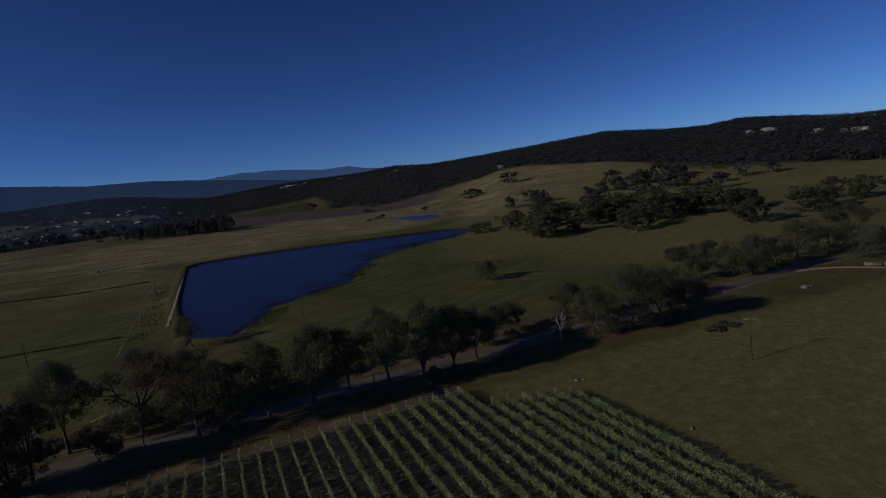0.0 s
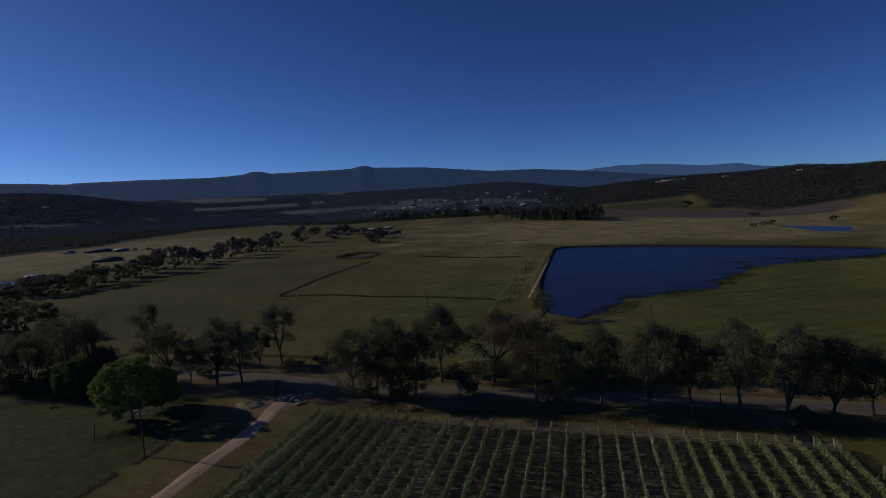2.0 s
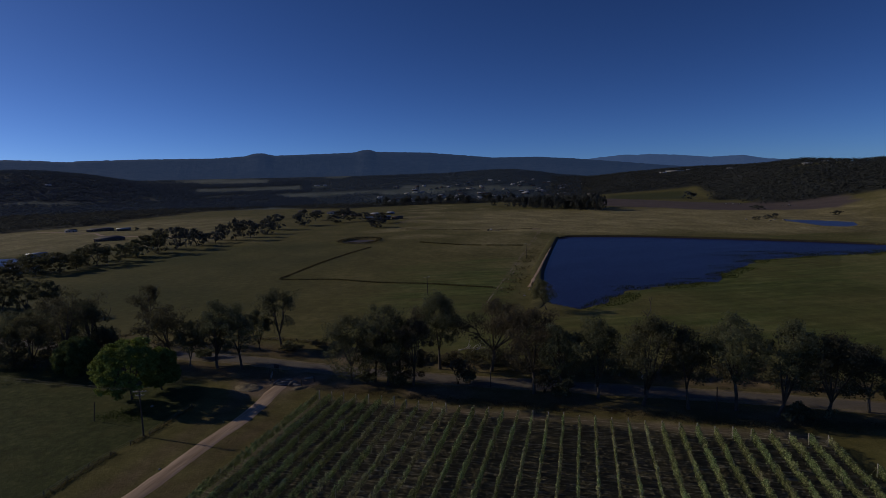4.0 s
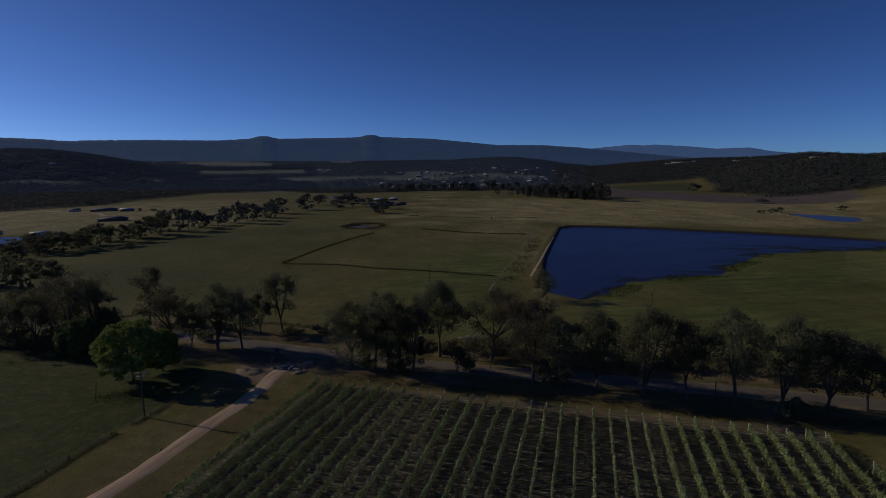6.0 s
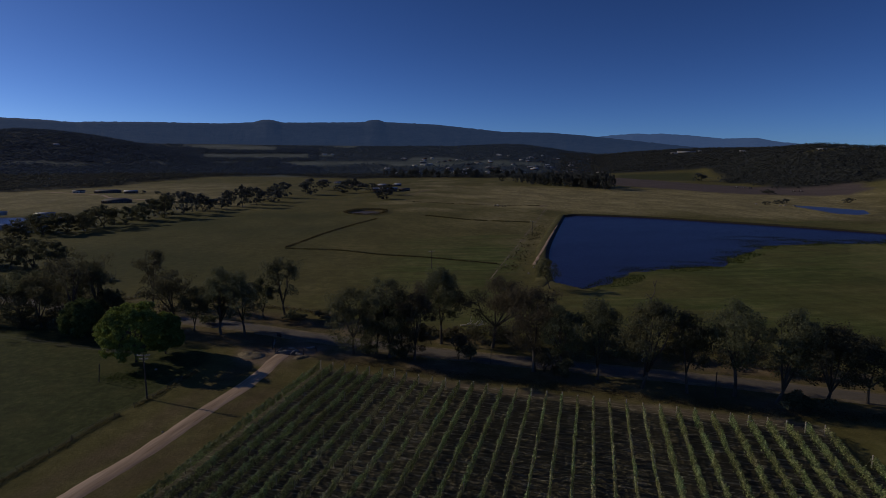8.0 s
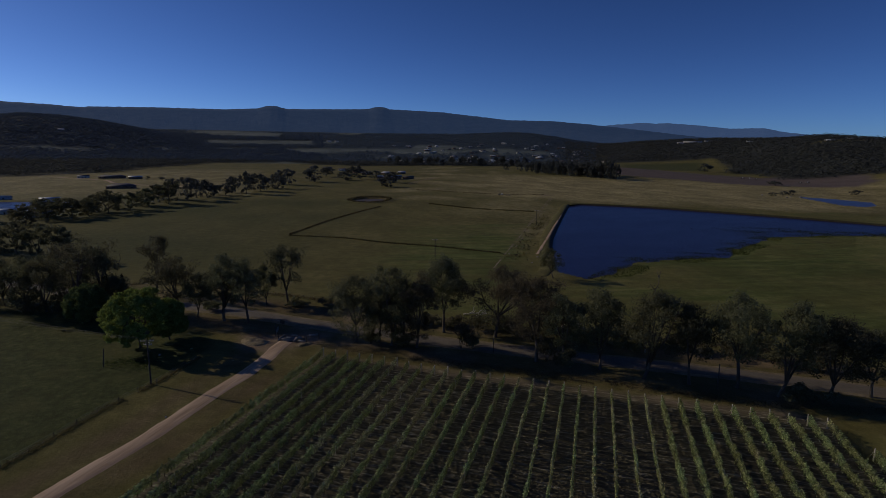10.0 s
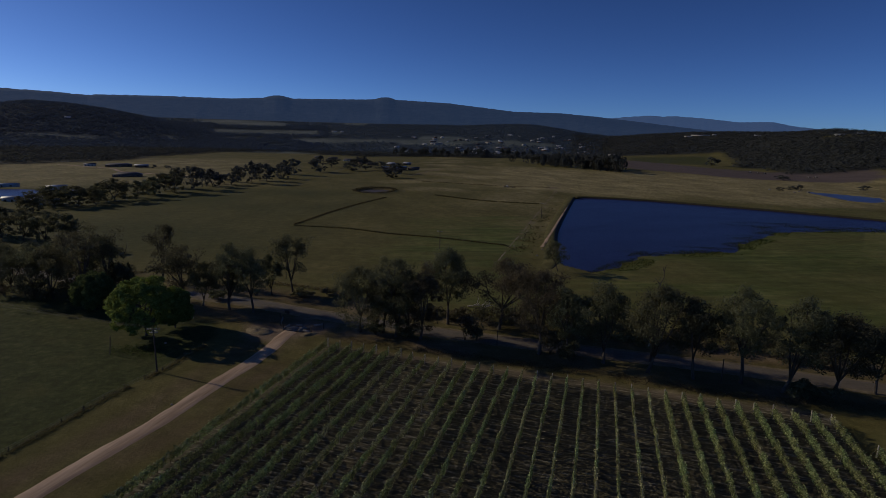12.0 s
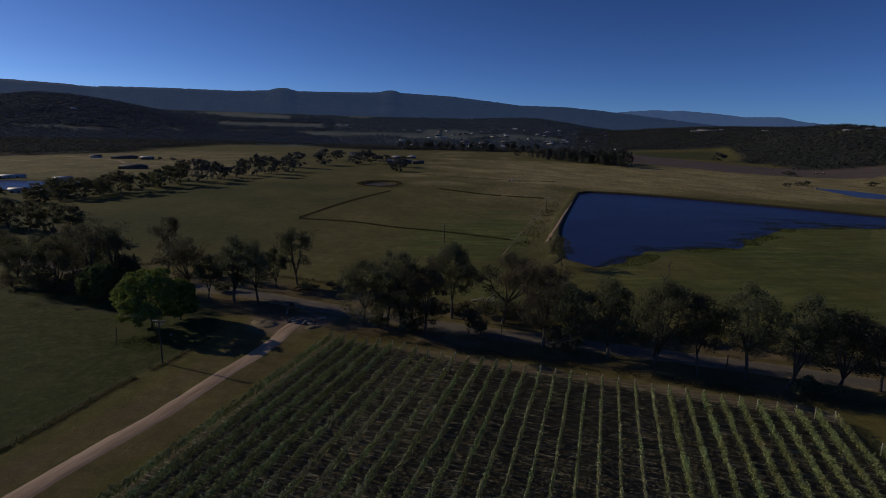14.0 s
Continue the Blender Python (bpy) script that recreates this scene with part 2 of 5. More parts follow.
# ---------------------------------------------------------------- mesh helpers
def mesh_of(name, verts, loops, starts, material=None, smooth=False):
    me = bpy.data.meshes.new(name)
    verts = np.asarray(verts, np.float32).reshape(-1, 3)
    me.vertices.add(len(verts))
    me.vertices.foreach_set("co", verts.ravel())
    me.loops.add(len(loops))
    me.loops.foreach_set("vertex_index", np.asarray(loops, np.int32))
    me.polygons.add(len(starts))
    me.polygons.foreach_set("loop_start", np.asarray(starts, np.int32))
    if smooth:
        me.polygons.foreach_set("use_smooth", np.ones(len(starts), bool))
    me.update(calc_edges=True)
    if material:
        me.materials.append(material)
    return me


def quads_mesh(name, verts, quads, material=None, smooth=False):
    quads = np.asarray(quads, np.int32)
    return mesh_of(name, verts, quads.ravel(), np.arange(len(quads)) * quads.shape[1], material, smooth)


class Pieces:
    """Collects tubes, boxes and other solids for one mesh."""

    def __init__(self):
        self.v, self.f, self.n = [], [], 0

    def add(self, verts, faces):
        self.v.append(np.asarray(verts, float).reshape(-1, 3))
        self.f += [[i + self.n for i in f] for f in faces]
        self.n += len(self.v[-1])

    def tube(self, pts, radii, sides=6):
        pts = [Vector(p) for p in pts]
        ring, verts, faces = None, [], []
        for i, p in enumerate(pts):
            d = (pts[min(i + 1, len(pts) - 1)] - pts[max(i - 1, 0)]).normalized()
            a = d.cross(Vector((0.31, 0.95, 0.05))).normalized()
            rad = float(radii[i])
            b = d.cross(a)
            for k in range(sides):
                w = 2 * math.pi * k / sides
                verts.append(p + rad * (math.cos(w) * a + math.sin(w) * b))
        for i in range(len(pts) - 1):
            for k in range(sides):
                j = (k + 1) % sides
                faces.append([i * sides + k, i * sides + j, (i + 1) * sides + j, (i + 1) * sides + k])
        faces.append(list(range(sides))[::-1])
        faces.append([(len(pts) - 1) * sides + k for k in range(sides)])
        self.add(verts, faces)

    def box(self, lo, hi, turn=0.0, at=(0, 0, 0), chamfer=0.0):
        (x0, y0, z0), (x1, y1, z1) = lo, hi
        c, s = math.cos(turn), math.sin(turn)
        k = min(chamfer, (x1 - x0) / 3, (y1 - y0) / 3)
        ring = [(x0 + k, y0), (x1 - k, y0), (x1, y0 + k), (x1, y1 - k), (x1 - k, y1), (x0 + k, y1), (x0, y1 - k), (x0, y0 + k)] if k > 0 else [(x0, y0), (x1, y0), (x1, y1), (x0, y1)]
        n = len(ring)
        vs = [(at[0] + c * x - s * y, at[1] + s * x + c * y, at[2] + z) for z in (z0, z1) for x, y in ring]
        self.add(vs, [list(range(n))[::-1], list(range(n, 2 * n))] + [[i, (i + 1) % n, n + (i + 1) % n, n + i] for i in range(n)])

    def mesh(self, name, material, smooth=False):
        loops, starts = [], []
        for f in self.f:
            starts.append(len(loops))
            loops += f
        return mesh_of(name, np.concatenate(self.v), loops, starts, material, smooth)


def part(name, me, parent, label=""):
    ob = new(name, me)
    ob.parent = parent
    if label:
        ob["label"] = label
    return ob


def thing(name, place, label, category, group="", turn=0.0):
    ob = new(name)
    ob.empty_display_size = 0.5
    ob.matrix_basis = pose(*place, 0, 0, turn)
    return tagged(ob, label, category, group)


def leaf_quads(rng, centres, size, long=1.8, droop=0.35, outs=None, loose=0.75):
    """One small quad for each centre. It faces the given way loosely, or any way; its long axis hangs a little."""
    n = len(centres)
    face = rng.normal(size=(n, 3))
    if outs is not None:
        face = outs / (np.linalg.norm(outs, axis=1)[:, None] + 1e-9) + loose * face
    face /= np.linalg.norm(face, axis=1)[:, None]
    a = rng.normal(size=(n, 3))
    a[:, 2] -= droop * 1.6
    a -= face * (a * face).sum(1)[:, None]
    a /= np.linalg.norm(a, axis=1)[:, None] + 1e-9
    b = np.cross(face, a)
    s = size * rng.uniform(0.6, 1.35, (n, 1))
    a, b = a * s * long / 2, b * s / 2
    v = np.stack([centres - a, centres - 0.1 * a - b, centres + a, centres - 0.1 * a + b], 1)
    return v.reshape(-1, 3), np.arange(4 * n).reshape(-1, 4)


def ball_points(rng, n, centre, radii, shell=0.55):
    d = rng.normal(size=(n, 3))
    d /= np.linalg.norm(d, axis=1)[:, None]
    r = (shell + (1 - shell) * rng.uniform(0, 1, (n, 1))) ** 0.8
    return np.asarray(centre) + d * r * np.asarray(radii)


# ---------------------------------------------------------------- lie of the land
def smooth_step(a, b, x):
    u = np.clip((x - a) / (b - a), 0, 1)
    return u * u * (3 - 2 * u)


CREST_AZ = (0, 12, 18, 25, 33, 37, 43, 49, 55, 61, 64, 67, 71, 75, 90, 130, 160, 180)
CREST_H = (0, 30, 60, 78, 86, 73, 77, 86, 97, 80, 76, 83, 71, 58, 50, 30, 5, 0)


def wave(x, y, s, k=0.0):
    """A slow, smooth unevenness between -1 and 1."""
    return (np.sin(x / s + 1.3 * np.sin(y / s * 0.7 + k) + k) + np.sin(y / s * 1.3 + 1.1 * np.sin(x / s * 0.9 + 2 * k) + 2.1 * k)) / 2


def poly_distance(x, y, poly):
    """Distance to the edge of a polygon, positive inside."""
    x, y = np.asarray(x, float), np.asarray(y, float)
    best, inside = np.full(x.shape, 1e9), np.zeros(x.shape, bool)
    for (ax, ay), (bx, by) in zip(poly, poly[1:] + poly[:1]):
        ex, ey = bx - ax, by - ay
        u = np.clip(((x - ax) * ex + (y - ay) * ey) / (ex * ex + ey * ey), 0, 1)
        best = np.minimum(best, np.hypot(x - ax - u * ex, y - ay - u * ey))
        cut = ((ay > y) != (by > y)) & (x < ex * (y - ay) / (ey if abs(ey) > 1e-9 else 1e-9) + ax)
        inside ^= cut
    return np.where(inside, best, -best)


def line_distance(x, y, pts):
    best = np.full(np.shape(x), 1e9)
    for (ax, ay), (bx, by) in zip(pts, pts[1:]):
        ex, ey = bx - ax, by - ay
        u = np.clip(((x - ax) * ex + (y - ay) * ey) / (ex * ex + ey * ey), 0, 1)
        best = np.minimum(best, np.hypot(x - ax - u * ex, y - ay - u * ey))
    return best


def land(x, y):
    """Height of the open land: level paddocks, a wooded hill on one side, the valley's far slopes."""
    d = np.hypot(x, y)
    az = np.degrees(np.arctan2(x, y))
    crest = np.interp(az, CREST_AZ, CREST_H)
    foot = np.interp(az, (12, 24, 30, 36, 44), (1450, 1350, 950, 700, 430))
    hill = crest * smooth_step(foot, np.interp(az, (12, 25, 33, 44), (2600, 2500, 1900, 1500)), d)
    valley = 130 * smooth_step(1300, 3900, d) * (1 - 0.8 * smooth_step(5, 17, az)) * (1 - smooth_step(20, 34, az))
    valley = valley * smooth_step(-130, -80, az)
    near = np.interp(az, (-75, -60, -48, -41.2, -39, -36.3, -33.4, -30, -26, -22), (112, 128, 138, 130, 146, 142, 126, 98, 60, 0))
    valley = valley + np.maximum(near - valley, 0) * smooth_step(1750, 2700, d) * (az > -80) * (az < -20)
    return hill + valley + (wave(x, y, 47.0) * 0.25 + wave(x, y, 260.0, 1.0) * 3.5 * smooth_step(700, 1400, d)) * smooth_step(150, 400, d)


DAM = [(93, 452), (54, 298), (43.5, 242), (39.5, 211), (49, 199), (61, 207), (78, 229), (100, 237), (122, 244), (142, 272), (174, 301), (207, 311), (242, 312), (288, 337), (274, 357), (238, 387), (193, 419), (152, 444), (106, 461)]
DAM_WALL = [(35, 205), (39.5, 241), (50, 299), (88.5, 454), (105, 466), (153, 449), (195, 424), (241, 392), (292, 350)]
POND_FAR = [(352, 578), (372, 560), (392, 522), (372, 487), (345, 470), (336, 480), (341, 515), (346, 552)]
POND_SMALL = [(-93, 474), (-84, 492), (-72, 494), (-63, 484), (-64, 462), (-73, 452), (-86, 458)]
POND_SIDE = [(-420, 420), (-330, 424), (-300, 380), (-272, 350), (-288, 340), (-340, 374), (-420, 395)]
DAM_LEVEL = -0.7
DAM = [(1.0148 * px, 5 + 1.0148 * (py - 5)) for px, py in DAM]
DAM_WALL = [(35, 200), (40, 214), (44.1, 245), (54.8, 302), (91, 444), (96, 456), (108, 464.5), (154, 450.5), (196, 425), (241.5, 393), (278, 362), (296, 343)]


def ground_height(x, y):
    z = land(x, y)
    sd = poly_distance(x, y, DAM)
    wall = line_distance(x, y, DAM_WALL)
    near_wall = np.exp(-((wall / 9.0) ** 2))
    rag = wave(x, y, 4.1) * 0.5 + wave(x, y, 11.0, 2.0) * 0.6 + wave(x, y, 1.9, 4.0) * 0.25
    marsh = np.clip(DAM_LEVEL - 0.03 * sd + 0.14 * rag * np.exp(-np.abs(sd) / 30), -1.8, 0.05)
    steep = np.where(sd > -1.4, -2.2, -0.02)
    basin = steep * near_wall + marsh * (1 - near_wall)
    zone = smooth_step(-45, -8, sd)
    z = z * (1 - zone) + np.minimum(basin, 0.3) * zone
    for poly, depth in ((POND_FAR, 1.2), (POND_SMALL, 1.7), (POND_SIDE, 1.0)):
        s = poly_distance(x, y, poly)
        z = z - depth * smooth_step(-1.0, 6.0, s) + 0.9 * np.exp(-(((s + 5) / 4.0) ** 2))
    return z


def spaced(lo, hi, a, b, step, growth=1.07):
    """Grid lines: even between a and b, wider and wider beyond."""
    mid = list(np.arange(a, b + step / 2, step))
    left, right, s, p = [], [], step, a
    while p > lo:
        s *= growth
        p -= s
        left.append(max(p, lo))
    s, p = step, b
    while p < hi:
        s *= growth
        p += s
        right.append(min(p, hi))
    return np.array(left[::-1] + mid + right)


ROAD = [(-330, 236), (-200, 194), (-140, 173), (-110, 163), (-83, 156), (-60, 150), (-36, 141), (-5, 131), (24, 123.5), (59, 115), (85, 107.5), (111, 99.5), (136, 92), (165, 85), (190, 79), (215, 72), (245, 60), (300, 32), (420, -40)]
DRIVE = [(-40.9, 128.2), (-41.6, 124.7), (-41.9, 118.5), (-43.2, 110), (-45.1, 103), (-46.4, 98), (-49.3, 84.5), (-52.5, 75), (-55.2, 66), (-61, 44), (-66, 20), (-72, -10)]
SIDE_TRACK = [(200, 74), (207, 68), (211, 60), (213, 50), (216, 35), (222, 10)]
FIELD_TRACK = [(15, 212), (20.3, 235), (35.2, 296), (54.1, 375), (93.5, 541)]
VINES_AT, VINE_TURN, ROW_GAP = (-29.4, 119.8), radians(14.3), 2.98
ROW_DIR = (math.sin(VINE_TURN), math.cos(VINE_TURN))
ROW_SIDE = (math.cos(VINE_TURN), -math.sin(VINE_TURN))


def spline(pts, step=1.5):
    pts = [Vector((*p, 0)) for p in pts]
    out = []
    for i in range(len(pts) - 1):
        p0, p1, p2, p3 = pts[max(i - 1, 0)], pts[i], pts[i + 1], pts[min(i + 2, len(pts) - 1)]
        n = max(2, int((p2 - p1).length / step))
        for k in range(n):
            u = k / n
            out.append(0.5 * (2 * p1 + (p2 - p0) * u + (2 * p0 - 5 * p1 + 4 * p2 - p3) * u * u + (3 * p1 - p0 - 3 * p2 + p3) * u ** 3))
    return out + [pts[-1]]


def ribbon(name, pts, width, lift, material, label, category, ragged=0.15, crown=0.0, kind="structure", gaps=-9.0):
    line, rows, cols = spline(pts), [], 7
    for i, p in enumerate(line):
        d = (line[min(i + 1, len(line) - 1)] - line[max(i - 1, 0)]).normalized()
        side = Vector((d.y, -d.x, 0))
        for k in range(cols):
            u = k / (cols - 1) * 2 - 1
            w = width / 2 * u
            if k in (0, cols - 1):
                w += ragged * (noise.noise((p.x * 0.35, p.y * 0.35, 3 + k)) + noise.noise((p.x * 1.1, p.y * 1.1, 7 + k)))
            q = p + side * w
            edge = -0.12 if k in (0, cols - 1) else 0.0
            rows.append((q.x, q.y, lift + crown * (1 - u * u) + edge))
    rows = np.array(rows)
    rows[:, 2] += ground_height(rows[:, 0], rows[:, 1])
    n = len(line)
    f = [[i * cols + k, i * cols + k + 1, (i + 1) * cols + k + 1, (i + 1) * cols + k] for i in range(n - 1) for k in range(cols - 1) if noise.noise((line[i].x * 0.22, line[i].y * 0.09, 2.0)) + 0.5 * noise.noise((line[i].x * 0.8, line[i].y * 0.8, k * 0.3)) > gaps]
    ob = new(name, quads_mesh(name, rows, f, material, True))
    return tagged(ob, label, category, kind=kind)


OPEN_FIELDS = [
    [(541, 671), (600, 760), (717, 680), (700, 430), (622, 378), (449, 373), (430, 480)],
    [(430, 90), (500, 225), (541, 243), (560, 216), (645, 204), (664, 157), (690, 110), (600, 40)],
    [(-990, 2130), (-1099, 2357), (-664, 2480), (-600, 2240)],
    [(330, 1130), (390, 1560), (720, 1560), (590, 1190), (480, 1010), (470, 655), (560, 560), (300, 560), (120, 900), (180, 985)],
    [(950, 405), (1015, 385), (1012, 352), (965, 372)],
    [(972, 318), (986, 316), (986, 292), (966, 294)],
    [(976, 275), (992, 270), (994, 244), (972, 244)],
    [(-1270, 1440), (-1232, 1463), (-1165, 1488), (-1084, 1500), (-1040, 1590), (-1127, 1578), (-1232, 1520)],
    [(-1480, 2926), (-1161, 2575), (-870, 2640), (-985, 3031), (-1385, 3245)],
    [(-700, 3147), (-560, 3100), (-600, 3500), (-760, 3500)],
    [(-190, 2085), (-64, 2060), (50, 2180), (-60, 2400), (-180, 2350)],
]


def build_ground():
    xs = spaced(-4900, 4900, -135, 300, 1.7)
    ys = spaced(-4900, 4900, 55, 465, 1.7)
    gx, gy = np.meshgrid(xs, ys)
    x, y = gx.ravel(), gy.ravel()
    z = ground_height(x, y)
    nx, ny = len(xs), len(ys)
    i = np.arange((nx - 1) * (ny - 1))
    r, c = i // (nx - 1), i % (nx - 1)
    a = r * nx + c
    me = quads_mesh("ground", np.stack([x, y, z], 1), np.stack([a, a + 1, a + nx + 1, a + nx], 1), GROUND, True)
    d, az = np.hypot(x, y), np.degrees(np.arctan2(x, y))
    sd = poly_distance(x, y, DAM)
    road, drive = line_distance(x, y, ROAD), line_distance(x, y, DRIVE)
    lay = {}
    # the paddock beside the drive is greener, and so is the marshy side of the dam
    fence = poly_distance(x, y, [(-59, 108), (-57, 122), (-62, 136), (-130, 150), (-300, 200), (-300, -200), (-92, -30), (-66, 73.6)])
    soft = wave(x, y, 23.0, 3.0)
    lush = (1.0 + 0.22 * wave(x, y, 9.0, 2.0) + 0.25 * wave(x, y, 2.6, 4.0)) * smooth_step(-1, 2, fence)
    marsh = smooth_step(-120, -20, sd + 18 * soft) * (y < 330 + 0.35 * x) * smooth_step(6, 22, line_distance(x, y, DAM_WALL))
    wet = (0.85 + 0.35 * wave(x * 0.4, y * 1.6, 8.0, 2.0) + 0.35 * wave(x * 0.6, y * 2.0, 3.7, 5.0)) * marsh
    wet = wet * (0.72 + 0.42 * wave(x * 0.7, y, 19.0, 1.5))
    wet = np.maximum(wet, np.exp(-(((sd + 4) / 6.0) ** 2)) * (0.75 + 0.4 * soft) * smooth_step(9, 22, line_distance(x, y, DAM_WALL)))
    east = smooth_step(70, 110, x) * smooth_step(8, 30, y - (131 - 0.31 * x)) * (1 - smooth_step(420, 520, d))
    wet = np.maximum(wet, 0.6 * east + 0.25 * wave(x * 0.5, y * 1.5, 12.0, 4.0) * east)
    wet = np.maximum(wet, 0.9 * smooth_step(-10, 30, poly_distance(x, y, OPEN_FIELDS[1])))
    lush = np.maximum(lush, 0.22 * smooth_step(-0.2, 0.9, wave(x, y, 13.0, 5.0)) * smooth_step(255, 290, y) * (1 - smooth_step(330, 370, y)) * smooth_step(-60, -10, x) * (1 - smooth_step(-5, 40, x)))
    lush = np.maximum(lush, 0.75 * smooth_step(0, 30, poly_distance(x, y, [(330, 1150), (430, 1500), (680, 1480), (525, 1130)])))
    west = (1 - smooth_step(-110, -30, x)) * smooth_step(165, 200, y) * (1 - smooth_step(440, 520, y))
    lush = np.maximum(lush, 0.5 * west * (1 + 0.4 * soft))
    lay["lush"] = np.clip(lush, 0, 1)
    dry = 0.85 * smooth_step(3, 60, d - 480 + 25 * soft) * smooth_step(-6, 6, az + 3 * soft) * (1 - smooth_step(34, 44, az)) * (1 - smooth_step(850, 1000, d))
    dry = np.maximum(dry, 0.7 * smooth_step(460, 520, y) * (1 - smooth_step(60, 110, np.abs(x))) * smooth_step(0.0, 0.6, soft))
    dry = np.maximum(dry, 0.22 * np.exp(-((drive / 9.0) ** 2)) * (fence < 0) * (y < 124))
    dry = np.maximum(dry, 0.6 * smooth_step(430, 600, d) * (1 - smooth_step(-26, -14, az)) * (1 - smooth_step(1000, 1200, d)))
    dry = np.maximum(dry, 0.3 * np.exp(-((line_distance(x, y, DAM_WALL) / 7.0) ** 2)) * (sd < 0))
    streaks = smooth_step(0.25, 0.8, wave(x * 0.5, y * 0.22 + x * 0.1, 7.0, 3.0) + 0.5 * wave(x, y, 5.0, 1.0))
    dry = np.maximum(dry, 0.75 * streaks * smooth_step(0, 60, poly_distance(x, y, [(150, 520), (200, 760), (330, 700), (330, 480), (250, 420)])))
    dry = np.maximum(dry, 0.6 * streaks * smooth_step(0, 12, poly_distance(x, y, [(-15, 480), (-10, 560), (90, 556), (82, 470)])))
    dry = np.maximum(dry, (0.34 + 0.2 * wave(x * 0.6, y * 0.3, 9.0, 4.0)) * smooth_step(-40, 30, x) * smooth_step(225, 300, y) * (1 - smooth_step(560, 640, y)) * (x < 40 + 0.24 * (y - 211)))
    mown = smooth_step(64, 72, x) * smooth_step(0, 8, 116 - 0.31 * x - y) * (az < 100)
    lay["marsh"] = np.clip(wet, 0, 1)
    hillside = smooth_step(150, 240, x) * smooth_step(8, 30, y - (131 - 0.31 * x)) * (1 - smooth_step(200, 330, y - 0.35 * x)) * (az > 36)
    lay["brightened_meadow"] = np.clip(np.maximum(np.maximum(0.85 * mown, 0.8 * hillside), smooth_step(-10, 30, poly_distance(x, y, OPEN_FIELDS[1]))) * (0.9 + 0.2 * soft), 0, 1)
    dry = np.maximum(dry, 0.8 * smooth_step(36, 41, az) * (1 - smooth_step(60, 66, az)) * smooth_step(380, 460, d) * (1 - smooth_step(1000, 1200, d)))
    lay["dry"] = np.clip(dry, 0, 1)
    lay["plough"] = smooth_step(-6, 12, poly_distance(x, y, [(270, 985), (377, 1322), (447, 1060), (490, 975), (610, 830), (560, 730), (500, 690), (440, 735), (400, 740)]) + 5 * soft)
    shore = np.exp(-(((sd + 0.6) / 1.1) ** 2)) * (line_distance(x, y, DAM_WALL) < 9)
    swale = np.exp(-(((line_distance(x, y, [(-50, 116), (-52.5, 100), (-56.5, 85), (-60.5, 70), (-66, 50), (-72, 25)])) / 1.6) ** 2)) * 0.5
    # dark ring painted for the shade inside the small pond's bank
    rim = 0.8 * np.exp(-(((poly_distance(x, y, POND_SMALL) + 1.5) / 3.0) ** 2))
    shore = np.maximum(np.maximum(shore, rim), swale)
    beside = np.exp(-(((drive - 5.5) / 3.2) ** 2)) * (fence < 0) * (y < 122) * (0.66 + 0.3 * wave(x, y, 4.0, 3.0) + 0.2 * wave(x, y * 0.3, 1.7, 1.0))
    shore = np.maximum(np.maximum(shore, beside), 0.75 * np.exp(-(((drive - 2.5) / 0.6) ** 2)) * (x > np.interp(y, [-10, 44, 66, 84, 100, 111, 138], [-72, -61, -55.2, -49.3, -45.6, -43, -36])))
    lay["litter"] = np.maximum(shore, np.clip(0.85 * np.exp(-(((road - 9) / 6.5) ** 2)) * (0.7 + 0.5 * soft), 0, 1) * (x > -130) * (x < 175))
    bank = line_distance(x, y, FIELD_TRACK) / (1.2 + 0.8 * np.abs(soft))
    bare = 0.45 * np.exp(-bank ** 2) * (0.65 + 0.5 * wave(x, y, 6.0, 1.0))
    bare = np.maximum(bare, 1.0 * smooth_step(-2, 4, poly_distance(x, y, [(-54, 126), (-53, 132.5), (-47, 133), (-38, 137), (-31, 134), (-32, 127), (-38, 121), (-43, 120), (-48, 122)]) + 1.5 * wave(x, y, 3.0)))
    u = (x - VINES_AT[0]) * ROW_DIR[0] + (y - VINES_AT[1]) * ROW_DIR[1]
    s = (x - VINES_AT[0]) * ROW_SIDE[0] + (y - VINES_AT[1]) * ROW_SIDE[1]
    head = np.exp(-(((u + 0.3) / 2.3) ** 2)) * smooth_step(4, 12, s) * (1 - smooth_step(94, 100, s)) * (0.75 + 0.3 * wave(x, y, 2.3, 1.0))
    bare = np.maximum(bare, 0.55 * head)
    lay["dry"] = np.maximum(lay["dry"], 0.95 * head * smooth_step(-0.5, 0.4, wave(x, y, 3.1, 2.0)))
    bare = np.maximum(bare, 0.9 * np.exp(-((np.hypot(x + 39.5, y - 138.5) / 3.0) ** 2)))
    bare = np.maximum(bare, 0.5 * np.exp(-((line_distance(x, y, [(-62, 700), (-45, 780), (-30, 850)]) / 5) ** 2)))
    bare = np.maximum(bare, 0.6 * np.exp(-((line_distance(x, y, [(86, 541), (92, 556)]) / 5) ** 2)))
    verge = line_distance(x, y, [(-137, 176), (-93, 178), (-66, 171), (-41, 163), (-25, 154), (-3, 146), (30, 139)])
    bare = np.maximum(bare, 0.6 * np.exp(-((verge / 1.6) ** 2)) * (0.6 + 0.6 * wave(x, y, 5.0, 2.0)))
    bare = np.maximum(bare, 0.5 * np.exp(-(((road - 9) / 5.5) ** 2)) * smooth_step(-0.4, 0.5, soft + 0.7 * wave(x, y, 4.3, 1.0)) * smooth_step(-34, -28, x) * (1 - smooth_step(90, 100, x)))
    lay["bare"] = np.clip(bare, 0, 1)
